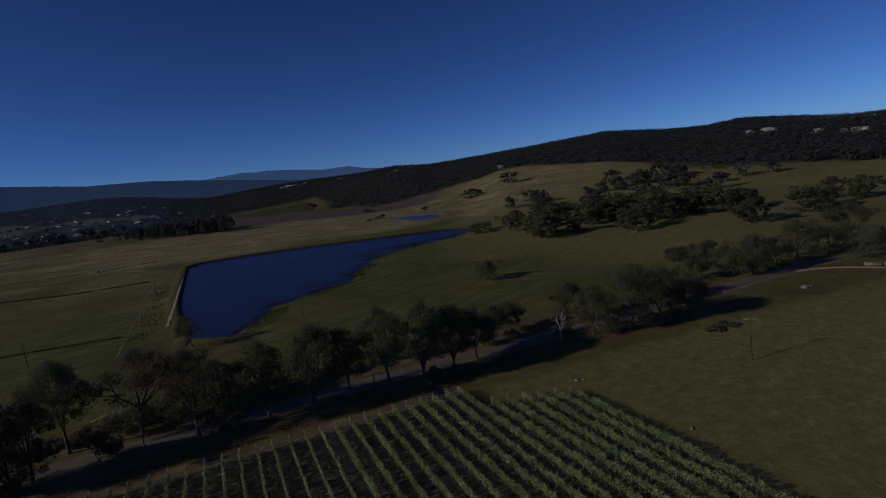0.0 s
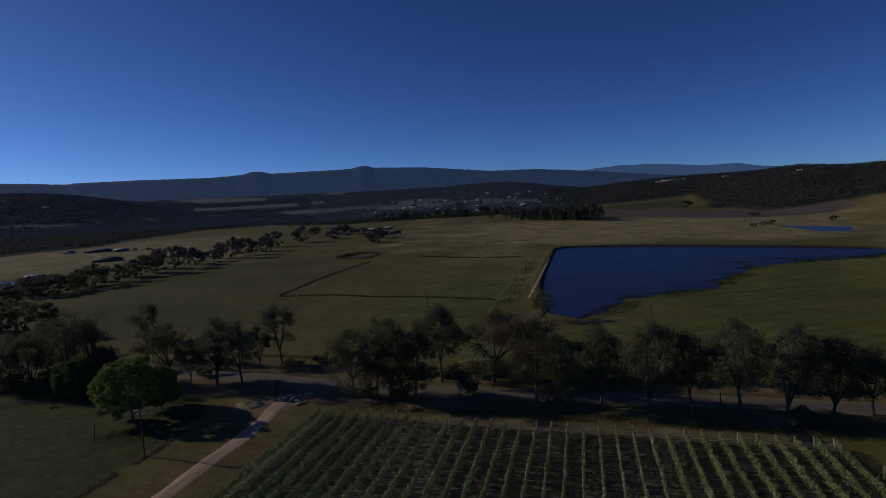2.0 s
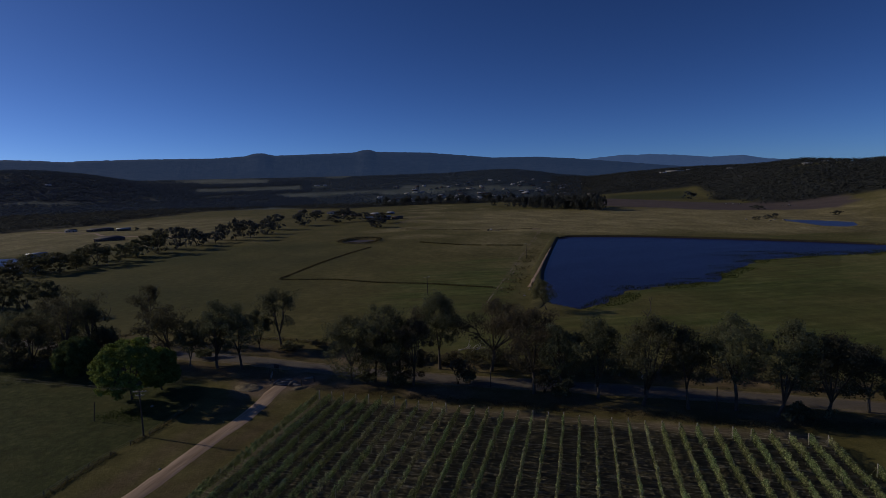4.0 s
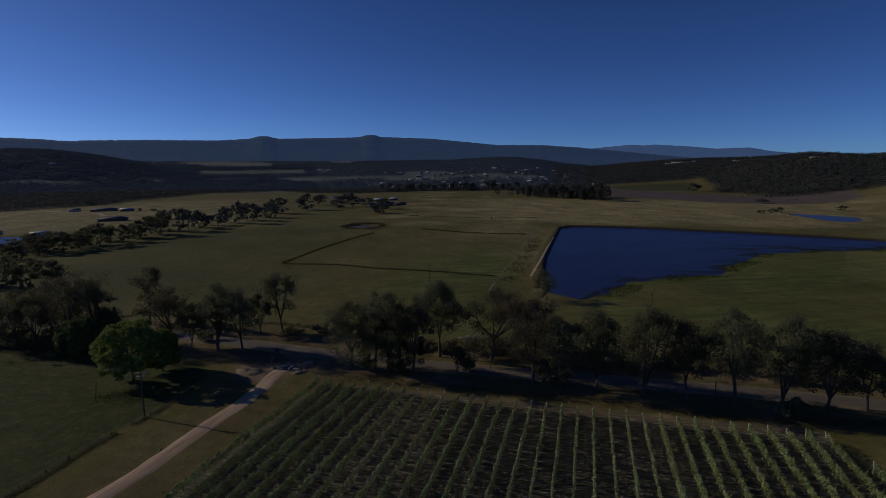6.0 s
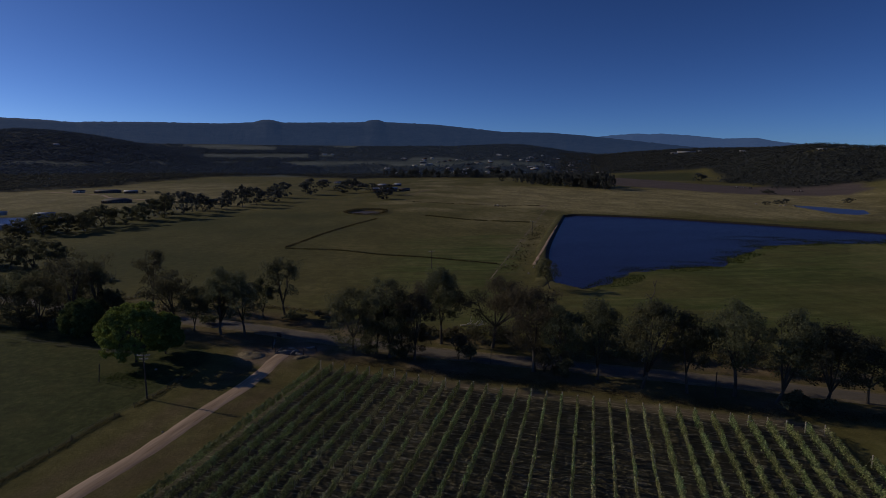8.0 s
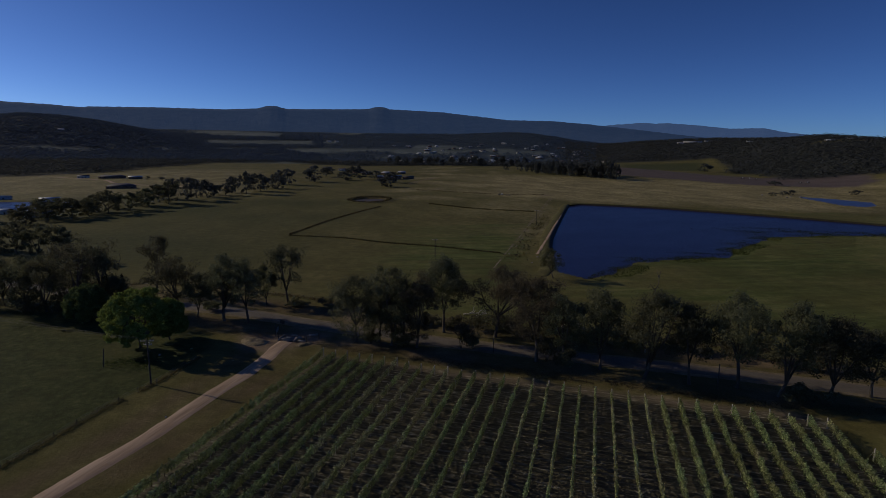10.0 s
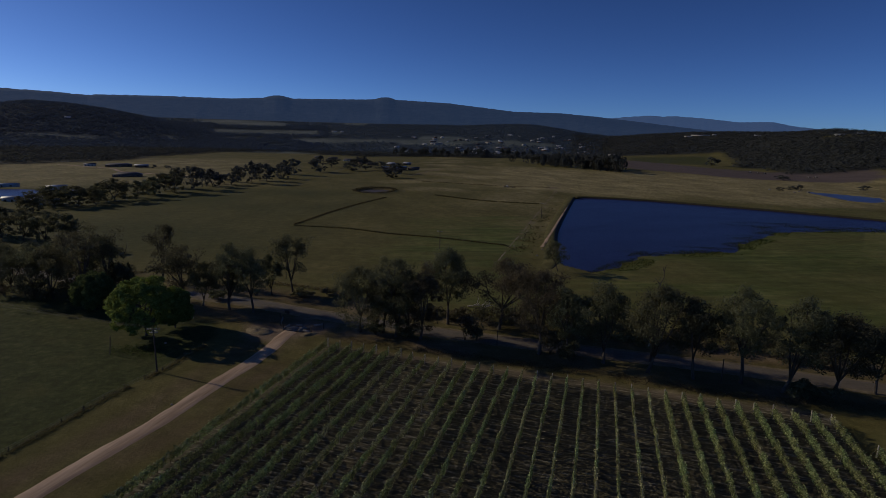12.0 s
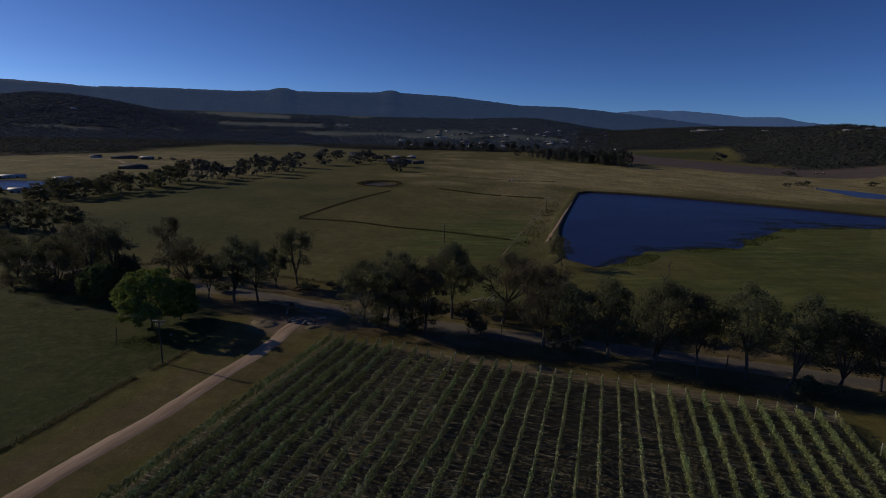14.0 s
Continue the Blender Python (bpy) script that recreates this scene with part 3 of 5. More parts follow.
    lay["alley"] = smooth_step(-1.5, 0.5, np.minimum(np.minimum(-u, s + 1.2), np.where(u > -14, 99.5, 116.5) - s)) * (u > -112)
    # ground colour shifts to the haze tones with distance
    lay["hazed_vale"] = smooth_step(1350, 1550, d) * (1 - smooth_step(9, 12, az))
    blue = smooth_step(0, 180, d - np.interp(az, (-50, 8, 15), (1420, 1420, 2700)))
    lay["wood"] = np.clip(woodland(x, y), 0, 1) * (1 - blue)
    lay["hazed_upland"] = np.clip(woodland(x, y), 0, 1) * blue
    for key, w in lay.items():
        at = me.attributes.new(key, "FLOAT", "POINT")
        at.data.foreach_set("value", np.asarray(w, np.float32))
    return tagged(new("ground", me), "rolling olive-brown pasture with greener marshy patches", "ground", kind="structure")


CLEARINGS = [(905, 2110, 70), (850, 2100, 45), (952, 2105, 35), (955, 1815, 38), (866, 1300, 34), (924, 1315, 34), (-1290, 1755, 35), (-580, 2420, 50), (-560, 2400, 40)]


def woodland(x, y):
    """Where woods cover the land, 0 to 1."""
    d, az = np.hypot(x, y), np.degrees(np.arctan2(x, y))
    edge = np.interp(az, (-60, -40, -36, -31, -24.5, -18, -10, -4, 6, 9, 14, 20, 26, 30, 33, 36, 45, 60, 70, 80, 100), (950, 930, 1010, 1090, 1400, 1500, 1300, 1400, 1380, 1060, 940, 1500, 1160, 1074, 1027, 990, 870, 760, 690, 640, 700))
    far = smooth_step(-30, 40, d - edge + 45 * wave(x, y, 60.0, 1.0))
    strips = wave(x * 0.35 + y * 0.1, y, 150.0, 2.0) + 0.5 * wave(x, y, 55.0, 5.0)
    gap = smooth_step(0.62, 0.8, strips) * smooth_step(1500, 1750, d) * (az < 22) * (1 - smooth_step(2450, 2700, d))
    far = far * (1 - gap) * (1 - 0.1 * smooth_step(-8, -4, az) * (1 - smooth_step(13, 17, az)) * smooth_step(1450, 1550, d) * (1 - smooth_step(2050, 2200, d)))
    for cx, cy, r in CLEARINGS:
        far = far * smooth_step(0.55 * r, r, np.hypot(x - cx, y - cy))
    for poly in OPEN_FIELDS:
        far = far * (1 - smooth_step(-12, 12, poly_distance(x, y, poly)))
    return far


ground = build_ground()


def water_sheet(name, poly, level, grow, label, material=None):
    cx, cy = sum(p[0] for p in poly) / len(poly), sum(p[1] for p in poly) / len(poly)
    pts = []
    for px, py in poly:
        k = 1 + grow / math.hypot(px - cx, py - cy)
        pts.append((cx + (px - cx) * k, cy + (py - cy) * k, level))
    me = mesh_of(name, pts, list(range(len(pts)))[::-1], [0], material or WATER)
    if me.polygons[0].normal.z < 0:
        me.flip_normals()
    return tagged(new(name, me), label, "water", kind="structure")


water_sheet("water", DAM, DAM_LEVEL, 1.5, "deep blue dam water with fine ripples")
water_sheet("water", POND_FAR, float(land(np.array([365.0]), np.array([520.0]))[0]) - 0.3, 1.0, "blue pond water beyond the dam", PONDWATER)
water_sheet("water", POND_SMALL, -0.45, 1.0, "low murky water in a small round pond", MURKY)
water_sheet("water", POND_SIDE, -0.35, 1.0, "pale water behind the creek trees")

def dam_bank():
    """The earth wall that holds the dam: grassy outer slope, level crest, steep inner face down into the water."""
    line = spline(DAM_WALL, 1.2)
    shape = ((6.6, -0.12), (5.9, 0.2), (4.8, 0.5), (3.0, 0.62), (1.5, 0.5), (-0.2, -0.75), (-1.4, -2.0))
    rows = []
    for i, p in enumerate(line):
        d = (line[min(i + 1, len(line) - 1)] - line[max(i - 1, 0)]).normalized()
        out = Vector((-d.y, d.x, 0))
        fade = min(1.0, i / 14, (len(line) - 1 - i) / 40)
        for k, (w, z) in enumerate(shape):
            q = p + out * (w + 0.3 * noise.noise((p.x * 0.2, p.y * 0.2, k)))
            zz = z if z < 0 else z * fade + (0.05 if k in (2, 3) else 0.14) * noise.noise((p.x * 0.3, p.y * 0.3, 5 + k))
            rows.append((q.x, q.y, zz))
    n, c = len(line), len(shape)
    f = [[i * c + k, i * c + k + 1, (i + 1) * c + k + 1, (i + 1) * c + k] for i in range(n - 1) for k in range(c - 1)]
    me = quads_mesh("dam_bank", rows, f, BANK, True)
    # damp soil made darker still, with the inner face's shade in its colour
    me.materials.append(DAMP_SHADE)
    for i, p in enumerate(me.polygons):
        p.material_index = int(i % (c - 1) >= 4)
    return tagged(new("dam_bank", me), "grassy earth bank round the dam with a steep inner face", "bank", kind="structure")


dam_bank()
ribbon("bank_track", [(36.4, 241), (47.6, 284), (63.8, 346), (82.4, 412.5), (88.5, 436)], 1.5, 0.74, GRAVEL, "pale worn track on the crest of the dam bank", "track", 0.5, gaps=-0.3)
ribbon("road_shoulder", ROAD, 8.4, 0.07, SHOULDER, "gravel shoulder of the country road", "road shoulder", 0.5)
ribbon("road", ROAD, 5.4, 0.14, ASPHALT, "grey asphalt country road behind the tree row", "road", 0.12, 0.06)
ribbon("driveway", DRIVE, 3.7, 0.10, DRIVEWAY, "pinkish pale gravel drive beside the vineyard", "driveway", 0.22, 0.03)
ribbon("field_track", FIELD_TRACK, 0.8, 0.06, PALEDIRT, "pale worn wheel track through the paddock", "track", 0.6, gaps=0.0)
ribbon("field_track", [(px + 1.9, py - 0.5) for px, py in FIELD_TRACK], 0.6, 0.06, PALEDIRT, "pale worn wheel track through the paddock", "track", 0.6, gaps=0.12)
ribbon("house_track", [(-560, 735), (-471, 690), (-440, 672), (-400, 630), (-317, 596), (-255, 585)], 4.0, 0.12, GRAVEL, "pale gravel track to the distant farmhouse", "track", 0.5)
ribbon("side_track", SIDE_TRACK, 2.4, 0.10, GRAVEL, "pale gravel farm track leaving the road", "track", 0.3)


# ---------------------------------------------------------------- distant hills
def hazed_forest_material(name, dark, light, haze_glow):
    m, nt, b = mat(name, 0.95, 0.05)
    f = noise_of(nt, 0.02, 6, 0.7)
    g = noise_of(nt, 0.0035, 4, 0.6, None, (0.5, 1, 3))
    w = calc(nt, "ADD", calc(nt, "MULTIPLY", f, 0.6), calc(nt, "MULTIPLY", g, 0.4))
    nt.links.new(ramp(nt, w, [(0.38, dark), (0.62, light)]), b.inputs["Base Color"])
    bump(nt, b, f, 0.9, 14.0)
    # blue emission stands in for the haze in front of the ranges
    b.inputs["Emission Color"].default_value = (*haze_glow, 1)
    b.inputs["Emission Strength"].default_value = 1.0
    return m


def hill_range(name, azs, elevs, foot, crest, foot_z, material, label, rough=6.0):
    """A long wooded range: its crest line rises and falls with the given elevations, seen from the drone's height."""
    az = np.arange(azs[0], azs[-1] + 0.01, 0.18)
    el = np.interp(az, azs, elevs)
    rows = []
    steps = 14
    for k in range(steps + 1):
        u = k / steps
        d = foot + (crest - foot) * u
        for a, e in zip(az, el):
            top = 47 + crest * math.tan(radians(e))
            fold = noise.fractal((a * 0.55, u * 2.2, foot * 0.01), 1.0, 2.0, 5)
            z = foot_z + (top - foot_z) * (u ** 1.35) + fold * 17 * u * (1 - u) * 2
            if k == steps:
                z += rough * noise.noise((a * 2.3, 5.0, 1.0)) * 0.5 + rough * 0.4 * noise.noise((a * 7.0, 2.0, 1.0))
            dd = d + fold * 60 * u * (1 - u)
            rows.append((math.sin(radians(a)) * dd, math.cos(radians(a)) * dd, z))
    for a in az:
        rows.append((math.sin(radians(a)) * (crest + 150), math.cos(radians(a)) * (crest + 150), -20))
    n = len(az)
    f = [[k * n + i, k * n + i + 1, (k + 1) * n + i + 1, (k + 1) * n + i] for k in range(steps + 1) for i in range(n - 1)]
    return tagged(new(name, quads_mesh(name, rows, f, material, True)), label, "hills", kind="structure")


RANGE_MAT = hazed_forest_material("haze_glow_wooded_range", (0.02, 0.028, 0.04), (0.04, 0.05, 0.065), (0.02, 0.042, 0.1))
FAR_MAT = hazed_forest_material("haze_glow_far_range", (0.03, 0.04, 0.06), (0.04, 0.055, 0.08), (0.05, 0.1, 0.235))
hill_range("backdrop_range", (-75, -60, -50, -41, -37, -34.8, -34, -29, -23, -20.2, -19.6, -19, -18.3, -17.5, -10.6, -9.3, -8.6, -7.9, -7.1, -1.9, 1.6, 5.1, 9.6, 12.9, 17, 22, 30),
           (2.6, 3.3, 3.4, 3.18, 3.09, 2.96, 3.06, 3.2, 3.24, 3.42, 3.6, 3.72, 3.68, 3.46, 3.6, 3.66, 3.86, 3.88, 3.66, 3.45, 3.09, 2.71, 2.63, 2.35, 1.9, 1.3, 0.4), 3300, 4250, 70, RANGE_MAT, "dark wooded mountain range with a blue haze glow on the horizon", 6.0)
hill_range("backdrop_far_range", (8, 12.9, 15.6, 18.1, 19.6, 20.4, 23.1, 25.9, 28.6, 30.3, 33, 38), (1.6, 2.02, 2.28, 2.47, 2.38, 2.44, 2.22, 1.9, 1.93, 1.55, 1.25, 0.9), 4300, 4700, 60, FAR_MAT, "far mountains with a pale blue haze glow on the horizon", 7.0)


# ---------------------------------------------------------------- woods far off
def woods(name, rng, n_try, near, far, quads, size, material, label, az_lo=-50.0, az_hi=86.0, tall=(8, 15), slim=(0.26, 0.4)):
    """Many small tree crowns over the wooded land, each a loose heap of foliage that catches the light from above."""
    az = rng.uniform(az_lo, az_hi, n_try)
    d = np.sqrt(rng.uniform(near ** 2, far ** 2, n_try))
    x, y = np.sin(np.radians(az)) * d, np.cos(np.radians(az)) * d
    ok = rng.uniform(0, 1, n_try) < woodland(x, y) * 0.95
    x, y = x[ok], y[ok]
    z = ground_height(x, y)
    n = len(x)
    h = rng.uniform(*tall, n) * rng.choice([0.7, 1.0, 1.0, 1.15], n)
    w = h * rng.uniform(*slim, n)
    c = np.stack([x, y, z + h * 0.6], 1)
    dirs = rng.normal(size=(n, quads, 3))
    dirs /= np.linalg.norm(dirs, axis=2)[:, :, None]
    rad = np.stack([w, w, h * 0.4], 1)[:, None]
    pts = c[:, None] + dirs * rad * rng.uniform(0.45, 1.0, (n, quads, 1))
    v, q = leaf_quads(rng, pts.reshape(-1, 3), size, 1.3, 0.1, (0.45 * dirs + np.array([0, 0, 1.0])).reshape(-1, 3), 0.16)
    return tagged(new(name, quads_mesh(name, v, q, material)), label, "woodland", kind="stuff")


wrng = np.random.default_rng(11)
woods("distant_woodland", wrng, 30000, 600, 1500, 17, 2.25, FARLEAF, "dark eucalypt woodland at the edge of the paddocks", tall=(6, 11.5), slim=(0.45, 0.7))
woods("distant_woodland", wrng, 22000, 1500, 2950, 7, 3.5, HAZYLEAF, "dark haze-tinted woodland over the nearer hill", -50.0, -14.0, (7, 11), (0.4, 0.7))
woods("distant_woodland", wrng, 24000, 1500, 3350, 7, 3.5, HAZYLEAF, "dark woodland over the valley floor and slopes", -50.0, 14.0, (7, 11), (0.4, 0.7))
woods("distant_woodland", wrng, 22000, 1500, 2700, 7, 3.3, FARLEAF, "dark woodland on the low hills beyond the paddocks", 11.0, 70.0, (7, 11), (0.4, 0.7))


def on_ground(x, y, lift=0.0):
    return float(ground_height(np.array([float(x)]), np.array([float(y)]))[0]) + lift


# ---------------------------------------------------------------- vineyard
vrng = np.random.default_rng(5)
VINE_LENGTH = 2.4


def vine_mesh(name, leaves, width, low, high, material, size):
    """One vine's canopy along the trellis (its length runs along y)."""
    n = leaves
    # shoots stand along the cordon, each with its own height, and carry the leaves
    shoots = int(vrng.integers(7, 10))
    sy = np.linspace(-VINE_LENGTH / 2, VINE_LENGTH / 2, shoots) + vrng.normal(0, 0.12, shoots)
    top = vrng.uniform(0.68, 1.12, shoots)
    pick = vrng.integers(0, shoots, n)
    y = sy[pick] + vrng.normal(0, 0.2, n)
    bulge = (0.55 + 0.5 * top)[pick]
    z = low + (high - low) * vrng.beta(1.5, 1.3, n) * top[pick]
    mid = (low + high) / 2
    x = vrng.normal(0, 0.5, n).clip(-1, 1) * width / 2 * bulge * np.sqrt(np.clip(1.15 - ((z - mid) / (high - low) * 1.7) ** 2, 0.15, 1))
    # the tips are thick with leaves; some stand out
    k = int(n * 0.36)
    z[:k] = low + (high - low) * top[pick[:k]] - 0.08 + vrng.normal(0, 0.1, k)
    x[:k] = vrng.normal(0, 0.12, k)
    k = n // 12
    z[:k] = low + (high - low) * top[pick[:k]] + vrng.uniform(-0.05, 0.35, k)
    v, q = leaf_quads(vrng, np.stack([x, y, z], 1), size, 1.15, 0.2, np.stack([x / width * 2, 0 * y, (z - mid) / (high - low) * 1.6 + 0.2], 1), 0.7)
    return quads_mesh(name, v, q, material)


FULL = [vine_mesh("vine", 420, 0.9, 0.3, 2.0, VINE, 0.18) for _ in range(6)]
SIDE = [vine_mesh("vine", 430, 0.38, 0.15, 1.8, VINE, 0.18) for _ in range(5)]
HALF = [vine_mesh("vine", 390, 0.36, 0.2, 1.8, VINE, 0.18) for _ in range(5)] + [vine_mesh("vine", 370, 0.36, 0.2, 1.8, VINE_DRY, 0.18) for _ in range(2)]
THIN = [vine_mesh("vine", 240, 0.34, 0.3, 1.7, VINE_DRY, 0.18) for _ in range(3)] + [vine_mesh("vine", 250, 0.34, 0.3, 1.7, VINE, 0.18) for _ in range(3)]


def trunk_mesh():
    p = Pieces()
    p.tube([(0, 0, -0.1), (0.03, 0.02, 0.4), (-0.02, 0.05, 0.85), (0.02, 0.3, 1.0)], [0.05, 0.04, 0.035, 0.02], 5)
    p.tube([(-0.02, 0.05, 0.85), (0, -0.4, 1.02), (0.02, -1.0, 1.05)], [0.035, 0.025, 0.015], 5)
    p.tube([(0.02, 0.3, 1.0), (0, 1.0, 1.05)], [0.022, 0.014], 5)
    return p.mesh("vine_trunk", VINEWOOD)


def post_mesh(name, h, r, lean=0.0, material=None):
    p = Pieces()
    p.tube([(0, -0.02 * lean, -0.35), (0, 0, 0), (0.01, 0.5 * lean * h, h * 0.5), (0, lean * h, h - 0.03), (0, lean * h, h)], [r * 1.05, r, r * 0.97, r * 0.95, r * 0.75], 8)
    return p.mesh(name, material or POSTWOOD)


TRUNK = trunk_mesh()
END_POSTS = [post_mesh("end_post", h, 0.1, lean) for h, lean in ((2.05, 0.06), (1.9, 0.12), (2.15, 0.0), (1.95, -0.05))]
LINE_POST = post_mesh("line_post", 1.8, 0.045)


def vine_row(i):
    start = float(np.interp(i, (0, 6, 8, 15, 24, 33), (-0.7, -0.8, -2.3, -2.7, -3.0, -3.6))) if i <= 33 else -13.0 - 1.2 * (i - 34)
    length = 100.0 + start
    ox, oy = VINES_AT[0] + ROW_SIDE[0] * ROW_GAP * i, VINES_AT[1] + ROW_SIDE[1] * ROW_GAP * i
    hx, hy = ox + ROW_DIR[0] * start, oy + ROW_DIR[1] * start
    if i >= 24 or i <= 5:
        text = "dense green trellised vine row with a pale end post"
    else:
        text = "thin trellised vine row with gaps and a pale end post"
    row = thing("vine_row", (hx, hy, 0.0), text, "vine row", "vineyard rows", -math.degrees(VINE_TURN))
    head = part("end_post", END_POSTS[i % 4], row, "weathered pale timber end post")
    head.location = (0, 0.3, on_ground(hx, hy))
    n = int(length / VINE_LENGTH)
    for k in range(n):
        y = -(k + 0.6) * VINE_LENGTH
        z = on_ground(hx + ROW_DIR[0] * y, hy + ROW_DIR[1] * y)
        r = vrng.uniform()
        patch = 0.5 + 0.5 * noise.noise((i * 0.35, k * 0.22, 4.0)) * 1.8
        if i >= 24:
            kit = FULL if (r < 0.9 and patch > 0.05) else HALF
        elif i in (22, 23) or 6 <= i <= 10:
            kit = THIN if patch + 0.4 * r > 0.45 else HALF
        elif i <= 5:
            kit = SIDE if patch > 0.2 else HALF
        else:
            kit = HALF if patch + 0.4 * r > 0.35 else THIN
        vine = part("vine", kit[vrng.integers(len(kit))], row)
        vine.matrix_basis = Matrix.LocRotScale((vrng.normal(0, 0.05), y, z), Euler((0, 0, math.pi * int(vrng.integers(2)))), (vrng.uniform(0.85, 1.15), 1, vrng.uniform(0.88, 1.1)))
        if k % 3 == 2:
            post = part("line_post", LINE_POST, row)
            post.location = (0.05, y + VINE_LENGTH / 2, z)
        stem = part("vine_trunk", TRUNK, row)
        stem.location = (0, y, z)
    for z in (1.0, 1.45, 1.78):
        pts = [(0, 0.3 - u * length, z + on_ground(hx - ROW_DIR[0] * u * length, hy - ROW_DIR[1] * u * length)) for u in np.linspace(0, 0.985, 12)]
        wires = Pieces()
        wires.tube(pts, [0.012] * 12, 4)
        part("trellis_wire", wires.mesh("trellis_wire", WIRE), row)
    stay = Pieces()
    stay.tube([(0, 0.3, 1.7 + on_ground(hx, hy)), (0, 1.6, on_ground(hx, hy))], [0.015, 0.015], 4)
    part("stay_wire", stay.mesh("stay_wire", WIRE), row)
    return row


for row_number in range(40):
    vine_row(row_number)


# ---------------------------------------------------------------- trees
def grow(rng, h, w, fork=0.35, limbs=4, lean=0.06, clumps=30, clump_r=1.3, leaves=120, size=0.225, bare_tips=0, low=0.22):
    """A branching trunk and the places of its leaf clumps, for a tree of height h and crown width w."""
    wood = Pieces()
    r0 = max(0.1, 0.014 * h + 0.008 * w)
    lx, ly = rng.normal(0, lean * h, 2)
    f = h * fork
    top = np.array([lx * 0.4, ly * 0.4, f])
    wood.tube([(0, 0, -0.3), (0.02, 0, 0.25), tuple(top * 0.5 + rng.normal(0, 0.08, 3)), tuple(top)], [r0 * 1.5, r0 * 1.05, r0 * 0.85, r0 * 0.7], 8)
    ends = []
    ang = rng.uniform(0, 6.28)
    for k in range(limbs):
        a = ang + k * 2 * math.pi / limbs + rng.normal(0, 0.3)
        reach = w / 2 * rng.uniform(0.35, 0.75) * (1 if k else 0.25)
        tip = np.array([lx + math.cos(a) * reach, ly + math.sin(a) * reach, h * rng.uniform(0.66, 0.9) if k else h * 0.9])
        mid = top + (tip - top) * 0.45 + np.array([math.cos(a), math.sin(a), 0]) * reach * 0.18 + rng.normal(0, 0.25, 3)
        wood.tube([tuple(top), tuple(mid), tuple(tip)], [r0 * 0.6, r0 * 0.38, r0 * 0.12], 6)
        ends.append(tip)
        for j in range(3):
            b = a + rng.normal(0, 0.9)
            s = mid + (tip - mid) * rng.uniform(0.0, 0.6)
            e = s + np.array([math.cos(b), math.sin(b), 0]) * w * rng.uniform(0.14, 0.3) + np.array([0, 0, h * rng.uniform(0.02, 0.17)])
            wood.tube([tuple(s), tuple((s + e) / 2 + rng.normal(0, 0.15, 3)), tuple(e)], [r0 * 0.3, r0 * 0.2, r0 * 0.06], 5)
            ends.append(e)
            e2 = e + np.array([rng.normal(0, w * 0.1), rng.normal(0, w * 0.1), rng.uniform(-0.03, 0.1) * h])
            wood.tube([tuple(s + (e - s) * 0.6), tuple(e2)], [r0 * 0.14, r0 * 0.04], 4)
            ends.append(e2)
    for _ in range(bare_tips):
        e = ends[rng.integers(len(ends))]
        t = e + np.array([rng.normal(0, 0.8), rng.normal(0, 0.8), rng.uniform(0.12, 0.2) * h])
        wood.tube([tuple(e), tuple((e + t) / 2 + rng.normal(0, 0.25, 3)), tuple(t)], [0.09, 0.06, 0.03], 4)
    ends = np.array(ends)
    pts, outs = [], []
    heart = np.array([lx * 0.6, ly * 0.6, h * 0.6])
    low = h * low
    for k in range(clumps):
        if k < 0.55 * clumps:
            c = ends[k % len(ends)] + rng.normal(0, 0.5, 3) * np.array([w * 0.1, w * 0.1, h * 0.06])
        else:
            # the rest hang round the limbs, so that the crown reaches low and stays uneven
            a, u = rng.uniform(0, 6.28), rng.uniform(0, 1)
            belly = math.sin(math.pi * min(1.0, 0.22 + 0.75 * u))
            r = w / 2 * belly * math.sqrt(rng.uniform(0.15, 0.85))
            c = np.array([lx * (0.3 + 0.6 * u) + math.cos(a) * r, ly * (0.3 + 0.6 * u) + math.sin(a) * r, low + (h * 0.95 - low) * u])
        rad = clump_r * rng.uniform(0.55, 1.3)
        c[2] = min(c[2], h - 0.6 * rad)
        pts.append(ball_points(rng, int(leaves * rng.uniform(0.6, 1.3)), c, (rad, rad, rad * 0.8), 0.4))
        outs.append((pts[-1] - c) / rad + 0.55 * (c - heart) / (0.5 * w))
    v, q = leaf_quads(rng, np.concatenate(pts), size, 1.8, 0.5, np.concatenate(outs), 0.38)
    return wood, v, q


def tree(name, x, y, h, w, label, leaf=None, bark=None, seed=0, group="roadside trees", **shape):
    rng = np.random.default_rng(seed)
    ob = thing(name, (x, y, on_ground(x, y)), label, "tree", group, float(rng.uniform(0, 360)))
    w = w * (1.2 if -30 < x < 100 and y < 150 else 1.12)
    shape.setdefault("clumps", int(44 + w * 3.8) if -30 < x < 100 else int(30 + w * 3))
    shape.setdefault("low", 0.32 if (-92 < x < -45 or 15 < x < 100) else 0.16)
    shape.setdefault("clump_r", 0.72 + 0.085 * w)
    wood, v, q = grow(rng, h, w, **shape)
    part("trunk", wood.mesh("trunk", bark or BARK, True), ob)
    part("crown", quads_mesh("crown", v, q, leaf or GUM), ob)
    return ob


